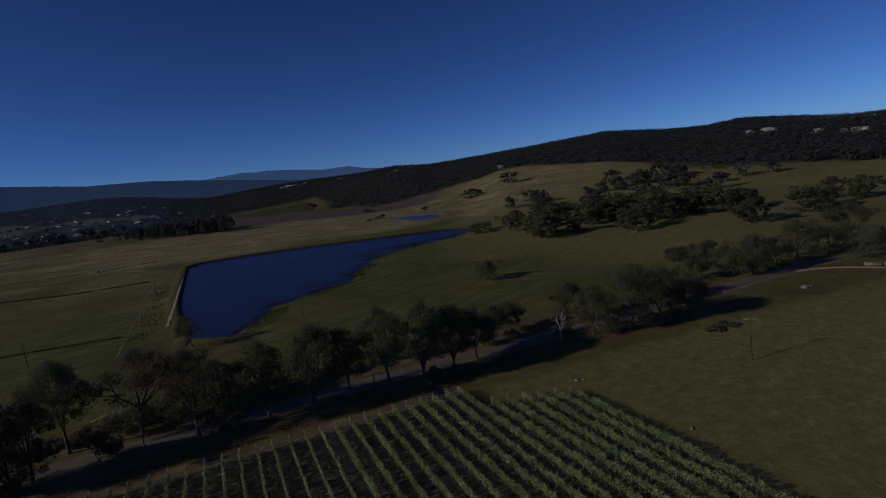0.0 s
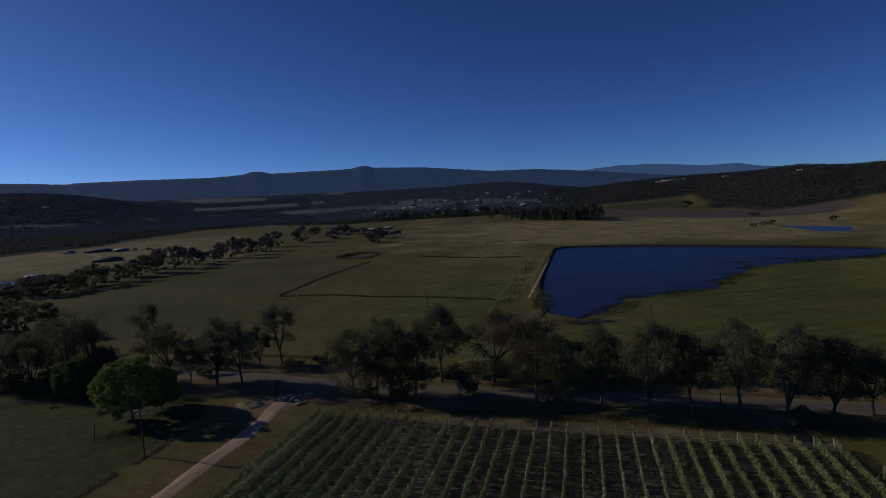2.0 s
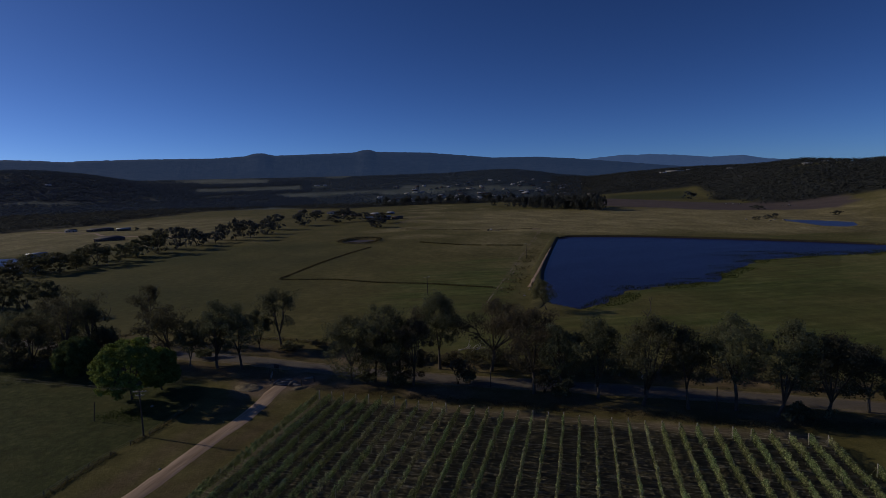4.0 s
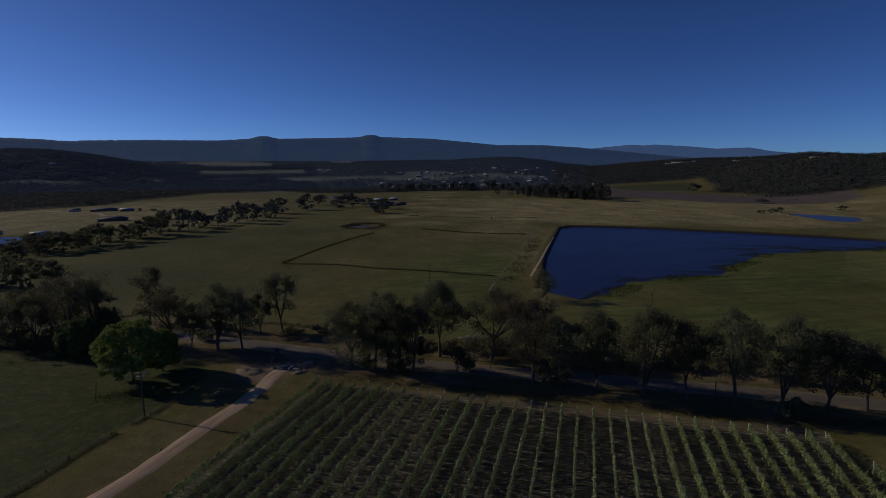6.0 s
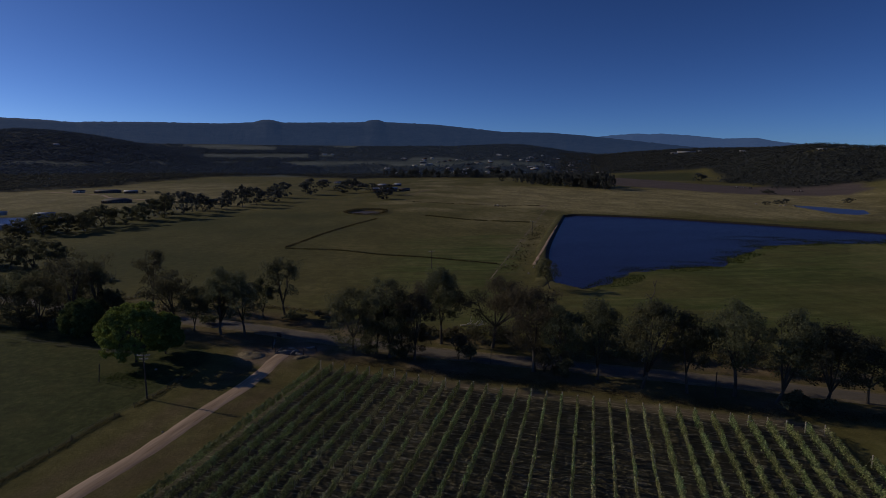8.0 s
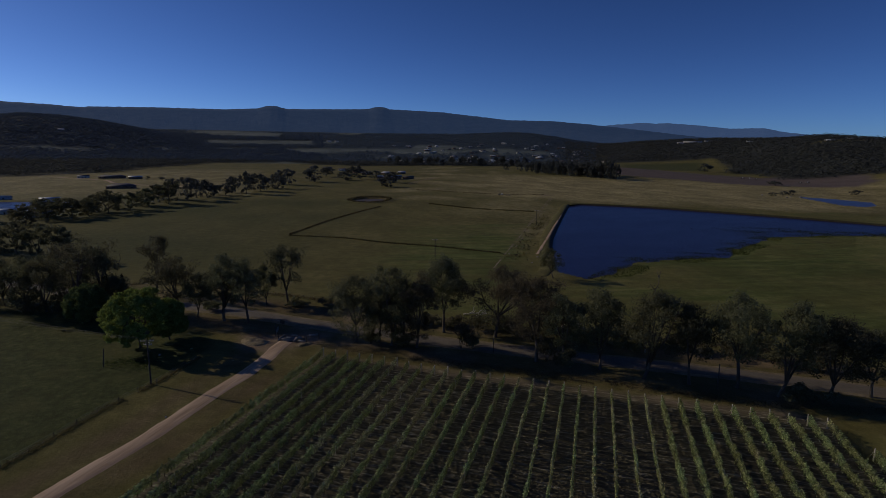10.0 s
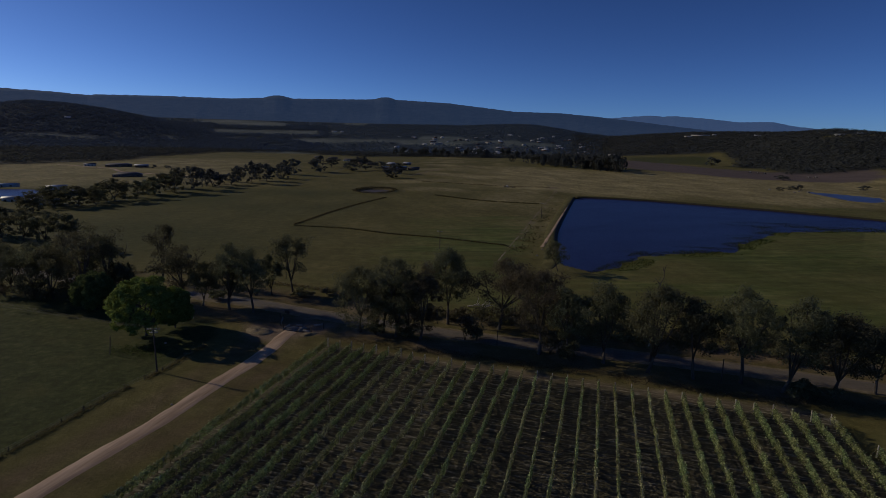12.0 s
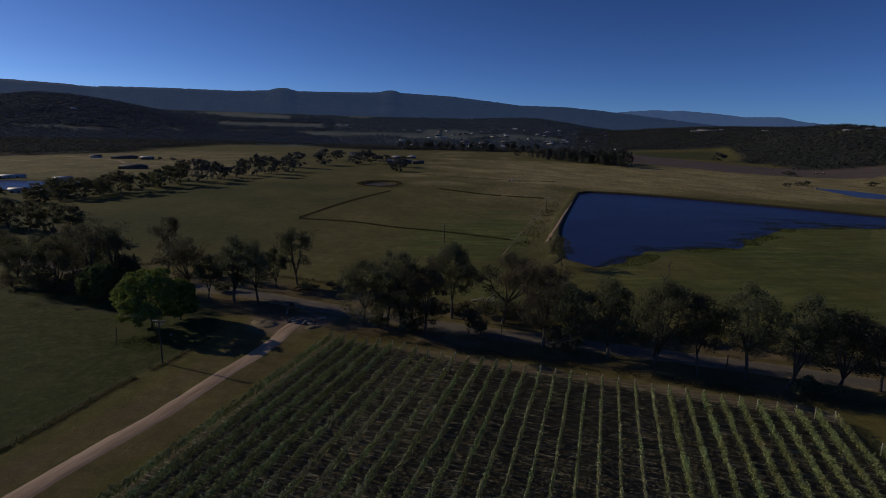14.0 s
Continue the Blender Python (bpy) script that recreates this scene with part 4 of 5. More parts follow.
ROADSIDE_WEST = [(-121.6, 148.5, 16.0, 14), (-106.8, 147, 22.3, 16), (-102.1, 153, 18.5, 9.5), (-115.4, 147.6, 15.4, 12), (-131, 152, 15, 12), (-140, 158, 15, 12), (-125, 158, 14, 11), (-113, 154, 13, 11), (-97, 151, 10, 8),
                 (-95.4, 168.6, 19.6, 8.6), (-76.4, 146.2, 17.5, 10.4), (-71.1, 145.5, 12.5, 7.0), (-62.5, 142.9, 18.7, 10.4), (-55.3, 141.5, 18.0, 9.0), (-63.5, 144.6, 15.0, 9), (-56.1, 158.1, 12.4, 6.0), (-50.9, 161.5, 19.0, 9.6)]
ROADSIDE_MID = [(-24.0, 129.4, 17.0, 12.0), (-18.3, 129.3, 14.9, 8.6), (-14.9, 127.1, 20.6, 9.3), (-8.8, 126.2, 19.0, 8.0), (-2.6, 137.2, 20.2, 10.6), (10.5, 134.6, 19.0, 16.5), (-11.4, 127.6, 17.0, 8.0), (36.0, 198.4, 11.2, 10),
                (18.6, 119.4, 19.2, 14.0), (24.7, 117.2, 16.6, 8.8), (31.9, 115.6, 17.5, 10.6), (40.1, 111.3, 19.4, 11.6), (48.4, 109.0, 17.6, 7.8), (57.5, 107.9, 20.8, 10.6), (63.8, 104.3, 20.0, 9.8), (72.9, 103.3, 17.3, 12.4), (81.9, 105.1, 13.8, 11)]
ROADSIDE_EAST = [(103.6, 114.2, 8.5, 6.5), (94, 112, 10, 7), (112.3, 92.0, 14.0, 12), (121.5, 86.6, 18.0, 16), (129.5, 81.4, 15.4, 11.3), (137.8, 78.8, 11.1, 11.8), (118, 101, 12, 10), (148, 92, 11, 10), (148.7, 173.0, 8.6, 9.9), (193.6, 101.0, 11.3, 13),
                 (187.6, 88.6, 9.8, 12), (192.1, 84.5, 14.0, 16), (201.6, 80.0, 11.0, 13.3), (220.6, 80.2, 15.5, 16), (244.0, 72.3, 19.0, 17), (232.3, 73.7, 10.6, 14), (226.6, 60.3, 12.0, 13), (176, 97, 8, 9), (206, 118, 5.5, 10)]
n = 0
for x, y, h, w in ROADSIDE_WEST + ROADSIDE_MID:
    n += 1
    rust = x in (10.5, 18.6, -8.8)
    text = "tall gum tree with rusty sparse foliage beside the road" if rust else ("tall open-crowned gum tree with forked grey trunk" if h > 17 else "smaller gum tree with grey trunk in the roadside row")
    light = {"low": 0.4, "clumps": 34} if y > 190 else ({"low": 0.36, "clumps": 135} if x == -2.6 else {})
    tree("gum_tree", x, y, h, w, text, GUM_SUNLIT if y > 190 else (GUM_RUST if rust else GUM), seed=100 + n, bare_tips=3 if n == 3 else 0, limbs=4 + n % 2, fork=0.14 + 0.05 * (n % 4), **light)
for x, y, h, w in ROADSIDE_EAST:
    n += 1
    tree("gum_tree", x, y, h, w, "dark gum tree by the bend of the country road", seed=200 + n, fork=0.22)
# broad fresh-green trees in the home paddock and two dark conifers
def dome_tree(x, y, h, w, label, seed, leaf=None):
    """A round shade tree whose domed crown hangs low."""
    rng = np.random.default_rng(seed)
    ob = thing("shade_tree", (x, y, on_ground(x, y)), label, "tree")
    wood, _, _ = grow(rng, h * 0.8, w * 0.8, fork=0.2, limbs=6, clumps=1, leaves=1)
    part("trunk", wood.mesh("trunk", BARK, True), ob)
    pts, outs = [], []
    # the crown is a heap of small bulging domes, close together over a broad round form
    for j in range(46):
        u = 0.97 - 1.42 * (j + 0.5) / 46
        a = j * 2.4 + rng.normal(0, 0.2)
        r = math.sqrt(max(0.03, 1 - u * u)) * rng.uniform(0.74, 0.86)
        c = np.array([math.cos(a) * r * w / 2, math.sin(a) * r * w / 2, h * 0.45 + u * h * 0.44])
        way = (c - np.array([0, 0, h * 0.4])) / (0.5 * w)
        big = w * rng.uniform(0.085, 0.14)
        for k in range(15):
            b = rng.normal(size=3) + 0.9 * way
            b /= np.linalg.norm(b)
            cc = c + b * big
            rad = rng.uniform(0.5, 0.9)
            pts.append(ball_points(rng, 34, cc, (rad, rad, rad * 0.75), 0.4))
            outs.append((pts[-1] - cc) / rad * 0.5 + b)
    v, q = leaf_quads(rng, np.concatenate(pts), 0.32, 1.4, 0.5, np.concatenate(outs), 0.5)
    part("crown", quads_mesh("crown", v, q, leaf or BRIGHT), ob)


dome_tree(-73.7, 122.6, 14.2, 14.4, "broad round tree with bright fresh-green foliage in the paddock", 4)
dome_tree(-69.6, 128.0, 10.4, 7.8, "round green tree beside the broad paddock tree", 9)
dome_tree(-97.5, 139.5, 10.2, 10.4, "small round dull green tree in the paddock", 6, DULL)
for x, y, h, w in ((-108.7, 164, 9.4, 4.6), (-106.0, 168, 6.4, 3.8)):
    n += 1
    rng = np.random.default_rng(n)
    ob = thing("conifer", (x, y, on_ground(x, y)), "small dark conical conifer behind the road", "tree")
    p = Pieces()
    p.tube([(0, 0, -0.2), (0, 0, h * 0.5), (0.03, 0, h * 0.97)], [0.16, 0.1, 0.02], 7)
    part("trunk", p.mesh("trunk", BARK, True), ob)
    zz = rng.beta(1.1, 1.6, 1500) * h * 0.92 + 0.4
    rr = (1 - zz / h) * w / 2 * np.sqrt(rng.uniform(0.3, 1, 1500)) * (0.8 + 0.25 * np.sin(zz * 5))
    aa = rng.uniform(0, 6.28, 1500)
    v, q = leaf_quads(rng, np.stack([np.cos(aa) * rr, np.sin(aa) * rr, zz], 1), 0.3, 2.2, 0.3)
    part("crown", quads_mesh("crown", v, q, PINE), ob)


def bare_tree(x, y, h, label, seed, limbs=5, tips=6, spread=0.7):
    """A dead tree: pale branching wood with no leaves."""
    rng = np.random.default_rng(seed)
    ob = thing("dead_tree", (x, y, on_ground(x, y)), label, "dead tree")
    wood, _, _ = grow(rng, h, h * spread, fork=0.3, limbs=limbs, clumps=1, leaves=1, bare_tips=tips)
    part("trunk", wood.mesh("trunk", PALEBARK, True), ob)
    return ob


bare_tree(104.2, 96.0, 7.9, "dead white leafless tree at the roadside", 41)


def snag(x, y, label):
    """A dead stem standing up among living crowns, forked and crooked at the top."""
    ob = thing("dead_tree", (x, y, on_ground(x, y)), label, "dead tree")
    stem = Pieces()
    stem.tube([(0, 0, -0.3), (0.1, 0, 6), (-0.1, 0.1, 12), (0.4, -0.1, 17.9)], [0.26, 0.22, 0.17, 0.12], 7)
    part("trunk", stem.mesh("trunk", BARK, True), ob)
    for pts in (((0.4, -0.1, 17.8), (0.9, -0.3, 19.2), (0.8, -0.3, 20.6), (1.1, -0.4, 22.0)), ((0.3, -0.1, 17.6), (-0.2, 0.1, 18.3), (-0.8, 0.3, 19.0)), ((0.9, -0.3, 20.4), (0.6, -0.2, 21.0), (0.5, -0.1, 21.7)), ((0.0, 0.0, 14.0), (1.6, -0.6, 15.2), (3.6, -1.4, 15.3), (5.2, -2.1, 16.7))):
        limb = Pieces()
        limb.tube(pts, list(np.linspace(0.11, 0.05, len(pts))), 5)
        part("limb", limb.mesh("limb", BARK, True), ob)
    return ob


snag(42.5, 117, "dead grey stem with a forked bare top among the roadside gums")

# trees seen farther off: a few shapes, set out along the creek and over the hill paddocks
PATTERNS, FAR_PATTERNS = [], []
for k in range(12):
    rng = np.random.default_rng(500 + k)
    near_set = k < 6
    if near_set:
        ob = thing("gum_tree", (-160 - 14 * k, 215 + 5 * k, 0), "dark spreading gum tree by the creek line", "tree", "creek trees")
    else:
        ob = thing("gum_tree", (205 + 9 * (k - 6), 925 + 14 * (k - 6), 0), "tall dark tree in the belt between paddock and town", "tree", "town edge trees")
    wood, v, q = grow(rng, 14.0, 13.0, fork=0.12, limbs=4, clumps=58 if near_set else 40, clump_r=1.45 if near_set else 1.7, leaves=46 if near_set else 12, size=0.5 if near_set else 1.05, low=0.1)
    part("trunk", wood.mesh("trunk", BARK, True), ob)
    part("crown", quads_mesh("crown", v, q, GUM if near_set else FARLEAF), ob)
    (PATTERNS if near_set else FAR_PATTERNS).append(ob)


def far_tree(x, y, h, w, k, label="", group=""):
    m = Matrix.LocRotScale((x, y, on_ground(x, y, -0.1)), Euler((0, 0, k * 1.7)), (w / 13.0, w / 13.0, h / 14.0))
    ob = copy_thing((PATTERNS if math.hypot(x, y) < 480 else FAR_PATTERNS)[k % 6], m)
    if label:
        tagged(ob, label, group=group)
    return ob


CREEK = [(-246, 302, 11, 15), (-252, 327, 14, 20), (-243, 335, 13, 18), (-237, 343, 11, 15), (-237, 362, 16, 20), (-232, 378, 13, 18), (-232, 402, 14, 19), (-227, 421, 19, 18), (-227, 450, 19, 20),
         (-221, 474, 16, 18), (-213, 495, 12, 17), (-203, 518, 21, 19), (-200, 547, 18, 18), (-194, 583, 15, 19), (-201, 644, 19, 21), (-184, 695, 22, 21), (-195, 800, 16, 22)]
for k, (x, y, h, w) in enumerate(CREEK):
    far_tree(x, y, h, w, k, "dark spreading gum tree by the creek line", "creek trees")
    if k < 16:
        far_tree(x - 9 - 5 * (k % 3), y + 6 + 4 * (k % 2), h * 0.75, w * 0.7, k + 2, "dark spreading gum tree by the creek line", "creek trees")
for k, (x, y, h, w) in enumerate([(-290, 300, 13, 16), (-300, 320, 12, 15), (-282, 312, 11, 14)]):
    far_tree(x, y, h, w, k + 1)
HILL = [(308.7, 132, 13.9, 22), (349.3, 118.2, 16, 26), (360.7, 163.4, 15.5, 20), (274.6, 277, 15.5, 19), (261.9, 306, 8.3, 16), (299.4, 262, 17.7, 22), (308, 235, 19, 24), (331.9, 228, 19, 25), (320.4, 195, 20, 26), (343.2, 184.5, 17, 24),
        (353.9, 171, 18, 24), (553.7, 388.4, 14.7, 22), (543.7, 345.1, 16, 24), (500.7, 584.4, 14, 30), (562.2, 565.6, 16, 26), (390, 205, 15, 20), (375, 235, 16, 22), (412, 250, 15, 22), (440, 270, 15, 20), (365, 270, 14, 20)]
for k, (x, y, h, w) in enumerate(HILL):
    far_tree(x, y, h, w, k, "dark spreading gum tree on the hillside paddock", "hillside trees")
    if k < 11:
        far_tree(x + 14 + 3 * (k % 3), y + 8 - 6 * (k % 4), h * 0.8, w * 0.8, k + 3, "dark spreading gum tree on the hillside paddock", "hillside trees")
hrng = np.random.default_rng(77)
k = 0
while k < 75:
    a, d = hrng.uniform(44, 80), hrng.uniform(330, 720)
    x, y = math.sin(radians(a)) * d, math.cos(radians(a)) * d
    inside = max(float(poly_distance(np.array([x]), np.array([y]), p)[0]) for p in OPEN_FIELDS[:2])
    if inside > -6 or noise.noise((x * 0.011, y * 0.011, 2.0)) < 0.02 - 0.001 * max(0, d - 450):
        continue
    s = hrng.uniform(0.7, 1.15)
    far_tree(x, y, 14 * s, 17 * s, int(hrng.integers(60)), "dark spreading gum tree on the hillside paddock", "hillside trees")
    k += 1
FAR = [(-136.9, 758.9, 19, 20), (-81, 634, 13, 22), (-83, 705, 14, 22), (-166, 847, 15, 22), (195.8, 951.6, 20, 20), (211.4, 894.8, 24, 26), (247, 927, 24, 28), (182, 1039.9, 20, 19), (138.9, 1034, 19, 15), (502.8, 1128, 17, 30), (426, 741, 7, 18), (356, 590, 5.9, 8), (433, 604, 5.9, 10), (345, 585, 5, 9), (330, 577, 4, 8),
       (225, 910, 21, 22), (160, 1010, 16, 14), (120, 1060, 16, 15), (95, 1080, 15, 14), (-150, 735, 14, 22), (-118, 770, 12, 18), (-405, 700, 5, 7), (-380, 690, 5, 8), (-360, 700, 4, 7), (-300, 600, 9, 12), (-270, 640, 10, 13), (-290, 545, 12, 14)]
for k, (x, y, h, w) in enumerate(FAR):
    far_tree(x, y, h, w, k, "dark tree standing at the edge of the far paddock", "far paddock trees")
brng2 = np.random.default_rng(19)
for k in range(34):
    u = k / 33
    az, d = -7 + 14 * u + brng2.normal(0, 0.4), 1390 + brng2.uniform(-30, 60)
    s = brng2.uniform(0.65, 1.0)
    far_tree(math.sin(radians(az)) * d, math.cos(radians(az)) * d, 25 * s, 19 * s, int(brng2.integers(60)), "tall dark tree in the belt between paddock and town", "town edge trees")
for k in range(64):
    u = brng2.uniform()
    az, d = 7.0 + 9.2 * u, 1000 - 150 * u + abs(brng2.normal(0, 45))
    s = brng2.uniform(0.6, 1.0) * (0.8 + 0.3 * u)
    far_tree(math.sin(radians(az)) * d, math.cos(radians(az)) * d, 27 * s, 14 * s, int(brng2.integers(60)), "tall dark tree in the belt between paddock and town", "town edge trees")


# ---------------------------------------------------------------- undergrowth, reeds and grass lines
def shrub(x, y, h, w, label, leaf, seed):
    rng = np.random.default_rng(seed)
    ob = thing("shrub", (x, y, on_ground(x, y)), label, "shrub", "roadside shrubs")
    wood = Pieces()
    for k in range(5):
        a = rng.uniform(0, 6.28)
        e = (math.cos(a) * w * 0.3, math.sin(a) * w * 0.3, h * rng.uniform(0.55, 0.85))
        wood.tube([(0, 0, -0.15), (e[0] * 0.35, e[1] * 0.35, h * 0.35), e], [0.07, 0.05, 0.02], 5)
    part("stem", wood.mesh("stem", BARK), ob)
    pts = [ball_points(rng, 60, (rng.normal(0, w * 0.2), rng.normal(0, w * 0.2), h * rng.uniform(0.3, 0.75)), (w * 0.22, w * 0.22, h * 0.24), 0.3) for _ in range(12)]
    allp = np.concatenate(pts)
    v, q = leaf_quads(rng, allp, 0.33, 1.7, 0.3, allp - np.array([0, 0, h * 0.4]), 0.6)
    part("foliage", quads_mesh("foliage", v, q, leaf), ob)
    return ob


srng = np.random.default_rng(31)
SHRUBS = [(1.8, 126.2, 7.6, 6), (25, 117.5, 3, 5), (12, 141, 3.5, 6), (24, 139, 3, 6), (45, 132, 3.5, 7), (62.1, 134.2, 6, 6), (70.8, 124.9, 4.4, 7.6), (66, 103.5, 3.5, 5), (69, 102, 3.2, 5), (21, 119.5, 3, 5), (-12, 126.5, 3, 6), (-20, 128, 3, 5), (-40, 160, 2.5, 5), (-47, 157, 2.2, 6), (-33, 156, 2.5, 5),
          (-8, 143.5, 2.5, 6), (-1, 141.5, 2.2, 6), (6, 140, 2.8, 6.5), (14, 137.5, 2.6, 6), (20, 135.5, 2.3, 6), (27, 133, 2.6, 6), (34, 131, 2.2, 6), (41, 129, 2.8, 7), (48, 128, 3, 7), (56, 126.5, 3, 7), (64, 125.5, 2.6, 7), (72, 121, 2.4, 6), (80, 118, 2.2, 6), (4.5, 126, 3.2, 5), (-70, 152, 3, 6), (-86, 158, 4, 7), (-96, 152, 5, 7), (-118, 146, 5, 8), (-110, 147, 4, 8), (-124, 150, 4, 8), (-104, 150, 4, 7), (-130, 148, 4, 8), (90, 111, 4, 6), (97, 108, 3, 5), (108, 98, 3.5, 6), (116, 88, 5, 8), (126, 83, 4, 8), (133, 80, 4, 7), (146, 88, 4, 7), (38, 133, 3, 6), (53, 129, 2.8, 6), (30, 137, 2.5, 5), (84, 120, 3, 6), (0, 143, 2.6, 5), (-8, 146, 2.2, 4)]
for k, (x, y, h, w) in enumerate(SHRUBS):
    h, w = (h * 1.45, w * 1.2) if 0 < x < 100 and y > 114 and h < 3.6 else (h, w)
    shrub(x, y, h, w, "dark shrub in the undergrowth along the road", GUM_RUST if k % 3 == 0 else GUM, 700 + k)
for x, y in ((130.0, 68.0), (134.5, 66.5)):
    shrub(x, y, 1.0, 5.0, "low dark bush alone in the mown paddock", GUM, int(x * 10))


def tufts(name, rng, pts, n, spread, h, size, material, label, category, gaps=-0.28):
    """A ragged strip of grass tufts along a line, one mesh."""
    line = spline(pts, 1.0)
    c = np.array([(p.x, p.y) for p in line])
    i = rng.integers(0, len(c), n)
    keep = np.array([noise.noise((c[k][0] * 0.12, c[k][1] * 0.12, 9.0)) > gaps for k in i])
    xy = c[i][keep] + rng.normal(0, spread, (keep.sum(), 2))
    z = ground_height(xy[:, 0], xy[:, 1]) + rng.uniform(0.02, h, len(xy))
    v, q = leaf_quads(rng, np.column_stack([xy, z]), size, 1.8, -0.5, np.tile((0.0, 0.0, 1.0), (len(xy), 1)), 0.8)
    return tagged(new(name, quads_mesh(name, v, q, material)), label, category, kind="stuff")


trng = np.random.default_rng(8)
tufts("grass_line", trng, [(-89, 286), (-86, 305), (-81, 341), (-72, 385), (-61, 427)], 4600, 0.5, 0.5, 0.28, TUSSOCK, "dark uncut grass along an old furrow", "grass", -0.5)
tufts("grass_line", trng, [(-88, 282), (-60, 278), (-35, 266), (-12, 259), (20, 244)], 4600, 0.5, 0.5, 0.28, TUSSOCK, "dark uncut grass along a paddock boundary", "grass", -0.55)
tufts("grass_line", trng, [(-22, 451), (0, 432), (19, 418), (56, 406)], 4500, 0.6, 0.6, 0.38, TUSSOCK, "dark uncut grass along a paddock boundary", "grass")
tufts("grass_line", trng, [(-45, 592), (41, 551), (87, 553)], 700, 0.5, 0.6, 0.6, TUSSOCK, "faint uncut grass line across the far paddock", "grass")
tufts("grass_line", trng, [(-57, 117), (-58.5, 108), (-59.6, 103), (-62.8, 91.8), (-64.8, 80.5), (-66.5, 73), (-70, 55), (-75, 30)], 5200, 0.36, 0.4, 0.15, TUSSOCK, "dark tall grass under the paddock fence", "grass", -0.3)
tufts("grass_line", trng, [(-137, 177), (-93, 179), (-66, 172), (-41, 164), (-25, 155), (-3, 147), (30, 140), (60, 132), (95, 121)], 9000, 0.9, 0.45, 0.22, TUSSOCK, "dry grass along the field side of the road", "grass")
tufts("grass_line", trng, [(-30, 125.5), (0, 117), (30, 109), (60, 101), (90, 98)], 6000, 1.2, 0.3, 0.16, TUSSOCK, "dry grass on the headland before the vines", "grass")

tufts("grass_line", trng, [(25, 232), (38, 285), (53, 345), (68, 400)], 1500, 2.6, 0.5, 0.55, TUSSOCK, "scattered dark tussocks beside the dam bank", "grass", 0.0)
# dark tufts added to darken the shaded inner side of the pond bank
tufts("grass_line", trng, [(-95, 474), (-86, 494), (-72, 497), (-61, 485), (-62, 461), (-73, 450), (-87, 456), (-95, 472)], 2600, 1.0, 1.1, 0.5, TUSSOCK, "dark grass tufts put in as shade along the small pond rim", "grass", -0.6)
tufts("paddock_tufts", trng, [(-74, 113), (-70, 114), (-66, 111)], 900, 1.6, 0.35, 0.16, REED, "pale green weeds round the leaning paddock post", "grass", -1)


def reed_beds():
    n = 320000
    x, y = trng.uniform(35, 300, n), trng.uniform(190, 380, n)
    sd = poly_distance(x, y, DAM)
    z = ground_height(x, y)
    ok = (line_distance(x, y, DAM_WALL) > 9) & (np.abs(z - DAM_LEVEL) < 0.22) & (wave(x, y, 6.0, 3.0) > 0.0) & (trng.uniform(0, 1, n) < 0.3)
    # islands of reed standing in the shallow arm
    isle = np.zeros(n)
    for cx, cy, rx, ry in ((156, 334, 7, 3.5), (189, 340, 13, 3.5), (176, 325, 15, 4), (188, 309, 17, 8), (208, 326, 20, 8), (235, 322, 22, 9), (128, 256, 16, 4), (100, 242, 18, 2.5), (150, 285, 9, 6), (70, 222, 9, 3)):
        isle = np.maximum(isle, np.exp(-((x - cx) / rx) ** 2 - ((y - cy) / ry) ** 2))
    ok = ok | ((sd > -6) & (trng.uniform(0, 1, n) < 0.45 * isle * smooth_step(-0.5, 0.4, wave(x * 0.5, y, 2.6, 6.0))))
    x, y, z = x[ok], y[ok], np.maximum(z[ok], DAM_LEVEL)
    v, q = leaf_quads(trng, np.stack([x, y, z + trng.uniform(0.02, 0.3, len(x))], 1), 0.34, 1.8, -0.6, np.tile((0.0, -0.3, 1.0), (len(x), 1)), 0.6)
    return tagged(new("reeds", quads_mesh("reeds", v, q, REED)), "green reeds and rushes in the shallow edge of the dam", "reeds", kind="stuff")


reed_beds()


# ---------------------------------------------------------------- poles, posts, fences
def power_pole(x, y, h, turn, label, arms=2, seed=1):
    ob = thing("power_pole", (x, y, on_ground(x, y)), label, "power pole", "power poles", turn)
    p = Pieces()
    p.tube([(0, 0, -0.6), (0, 0, 0), (0.02, 0, h * 0.5), (0, 0, h)], [0.17, 0.165, 0.14, 0.11], 10)
    part("pole", p.mesh("pole", DARKWOOD, True), ob)
    for k in range(arms):
        z = h - 0.35 - 0.75 * k
        half = 1.25 if k == 0 else 0.8
        a = Pieces()
        a.box((-half, 0.11, z - 0.06), (half, 0.21, z + 0.06))
        part("crossarm", a.mesh("crossarm", POSTWOOD), ob, "pale timber crossarm")
        brace = Pieces()
        for s in (-1, 1):
            brace.tube([(0, 0.15, z - 0.55), (s * half * 0.55, 0.15, z - 0.05)], [0.02, 0.02], 5)
        part("brace", brace.mesh("brace", WIRE), ob)
        for u in (-0.92, -0.45, 0.45, 0.92):
            c = Pieces()
            c.tube([(u * half, 0.16, z + 0.05), (u * half, 0.16, z + 0.12), (u * half, 0.16, z + 0.2), (u * half, 0.16, z + 0.24)], [0.025, 0.06, 0.055, 0.02], 8)
            part("insulator", c.mesh("insulator", CERAMIC, True), ob)
    return ob


power_pole(-60.07, 103.2, 9.4, 8, "dark timber power pole with pale crossarms beside the drive")
power_pole(114.5, 53.1, 9.4, -68, "timber power pole with one crossarm in the mown paddock", 1)
power_pole(48.9, 334.4, 9.8, 10, "timber power pole standing in the far paddock", 1)
power_pole(-9.0, 232.7, 8.0, 10, "thin timber power pole in the paddock behind the trees", 1)


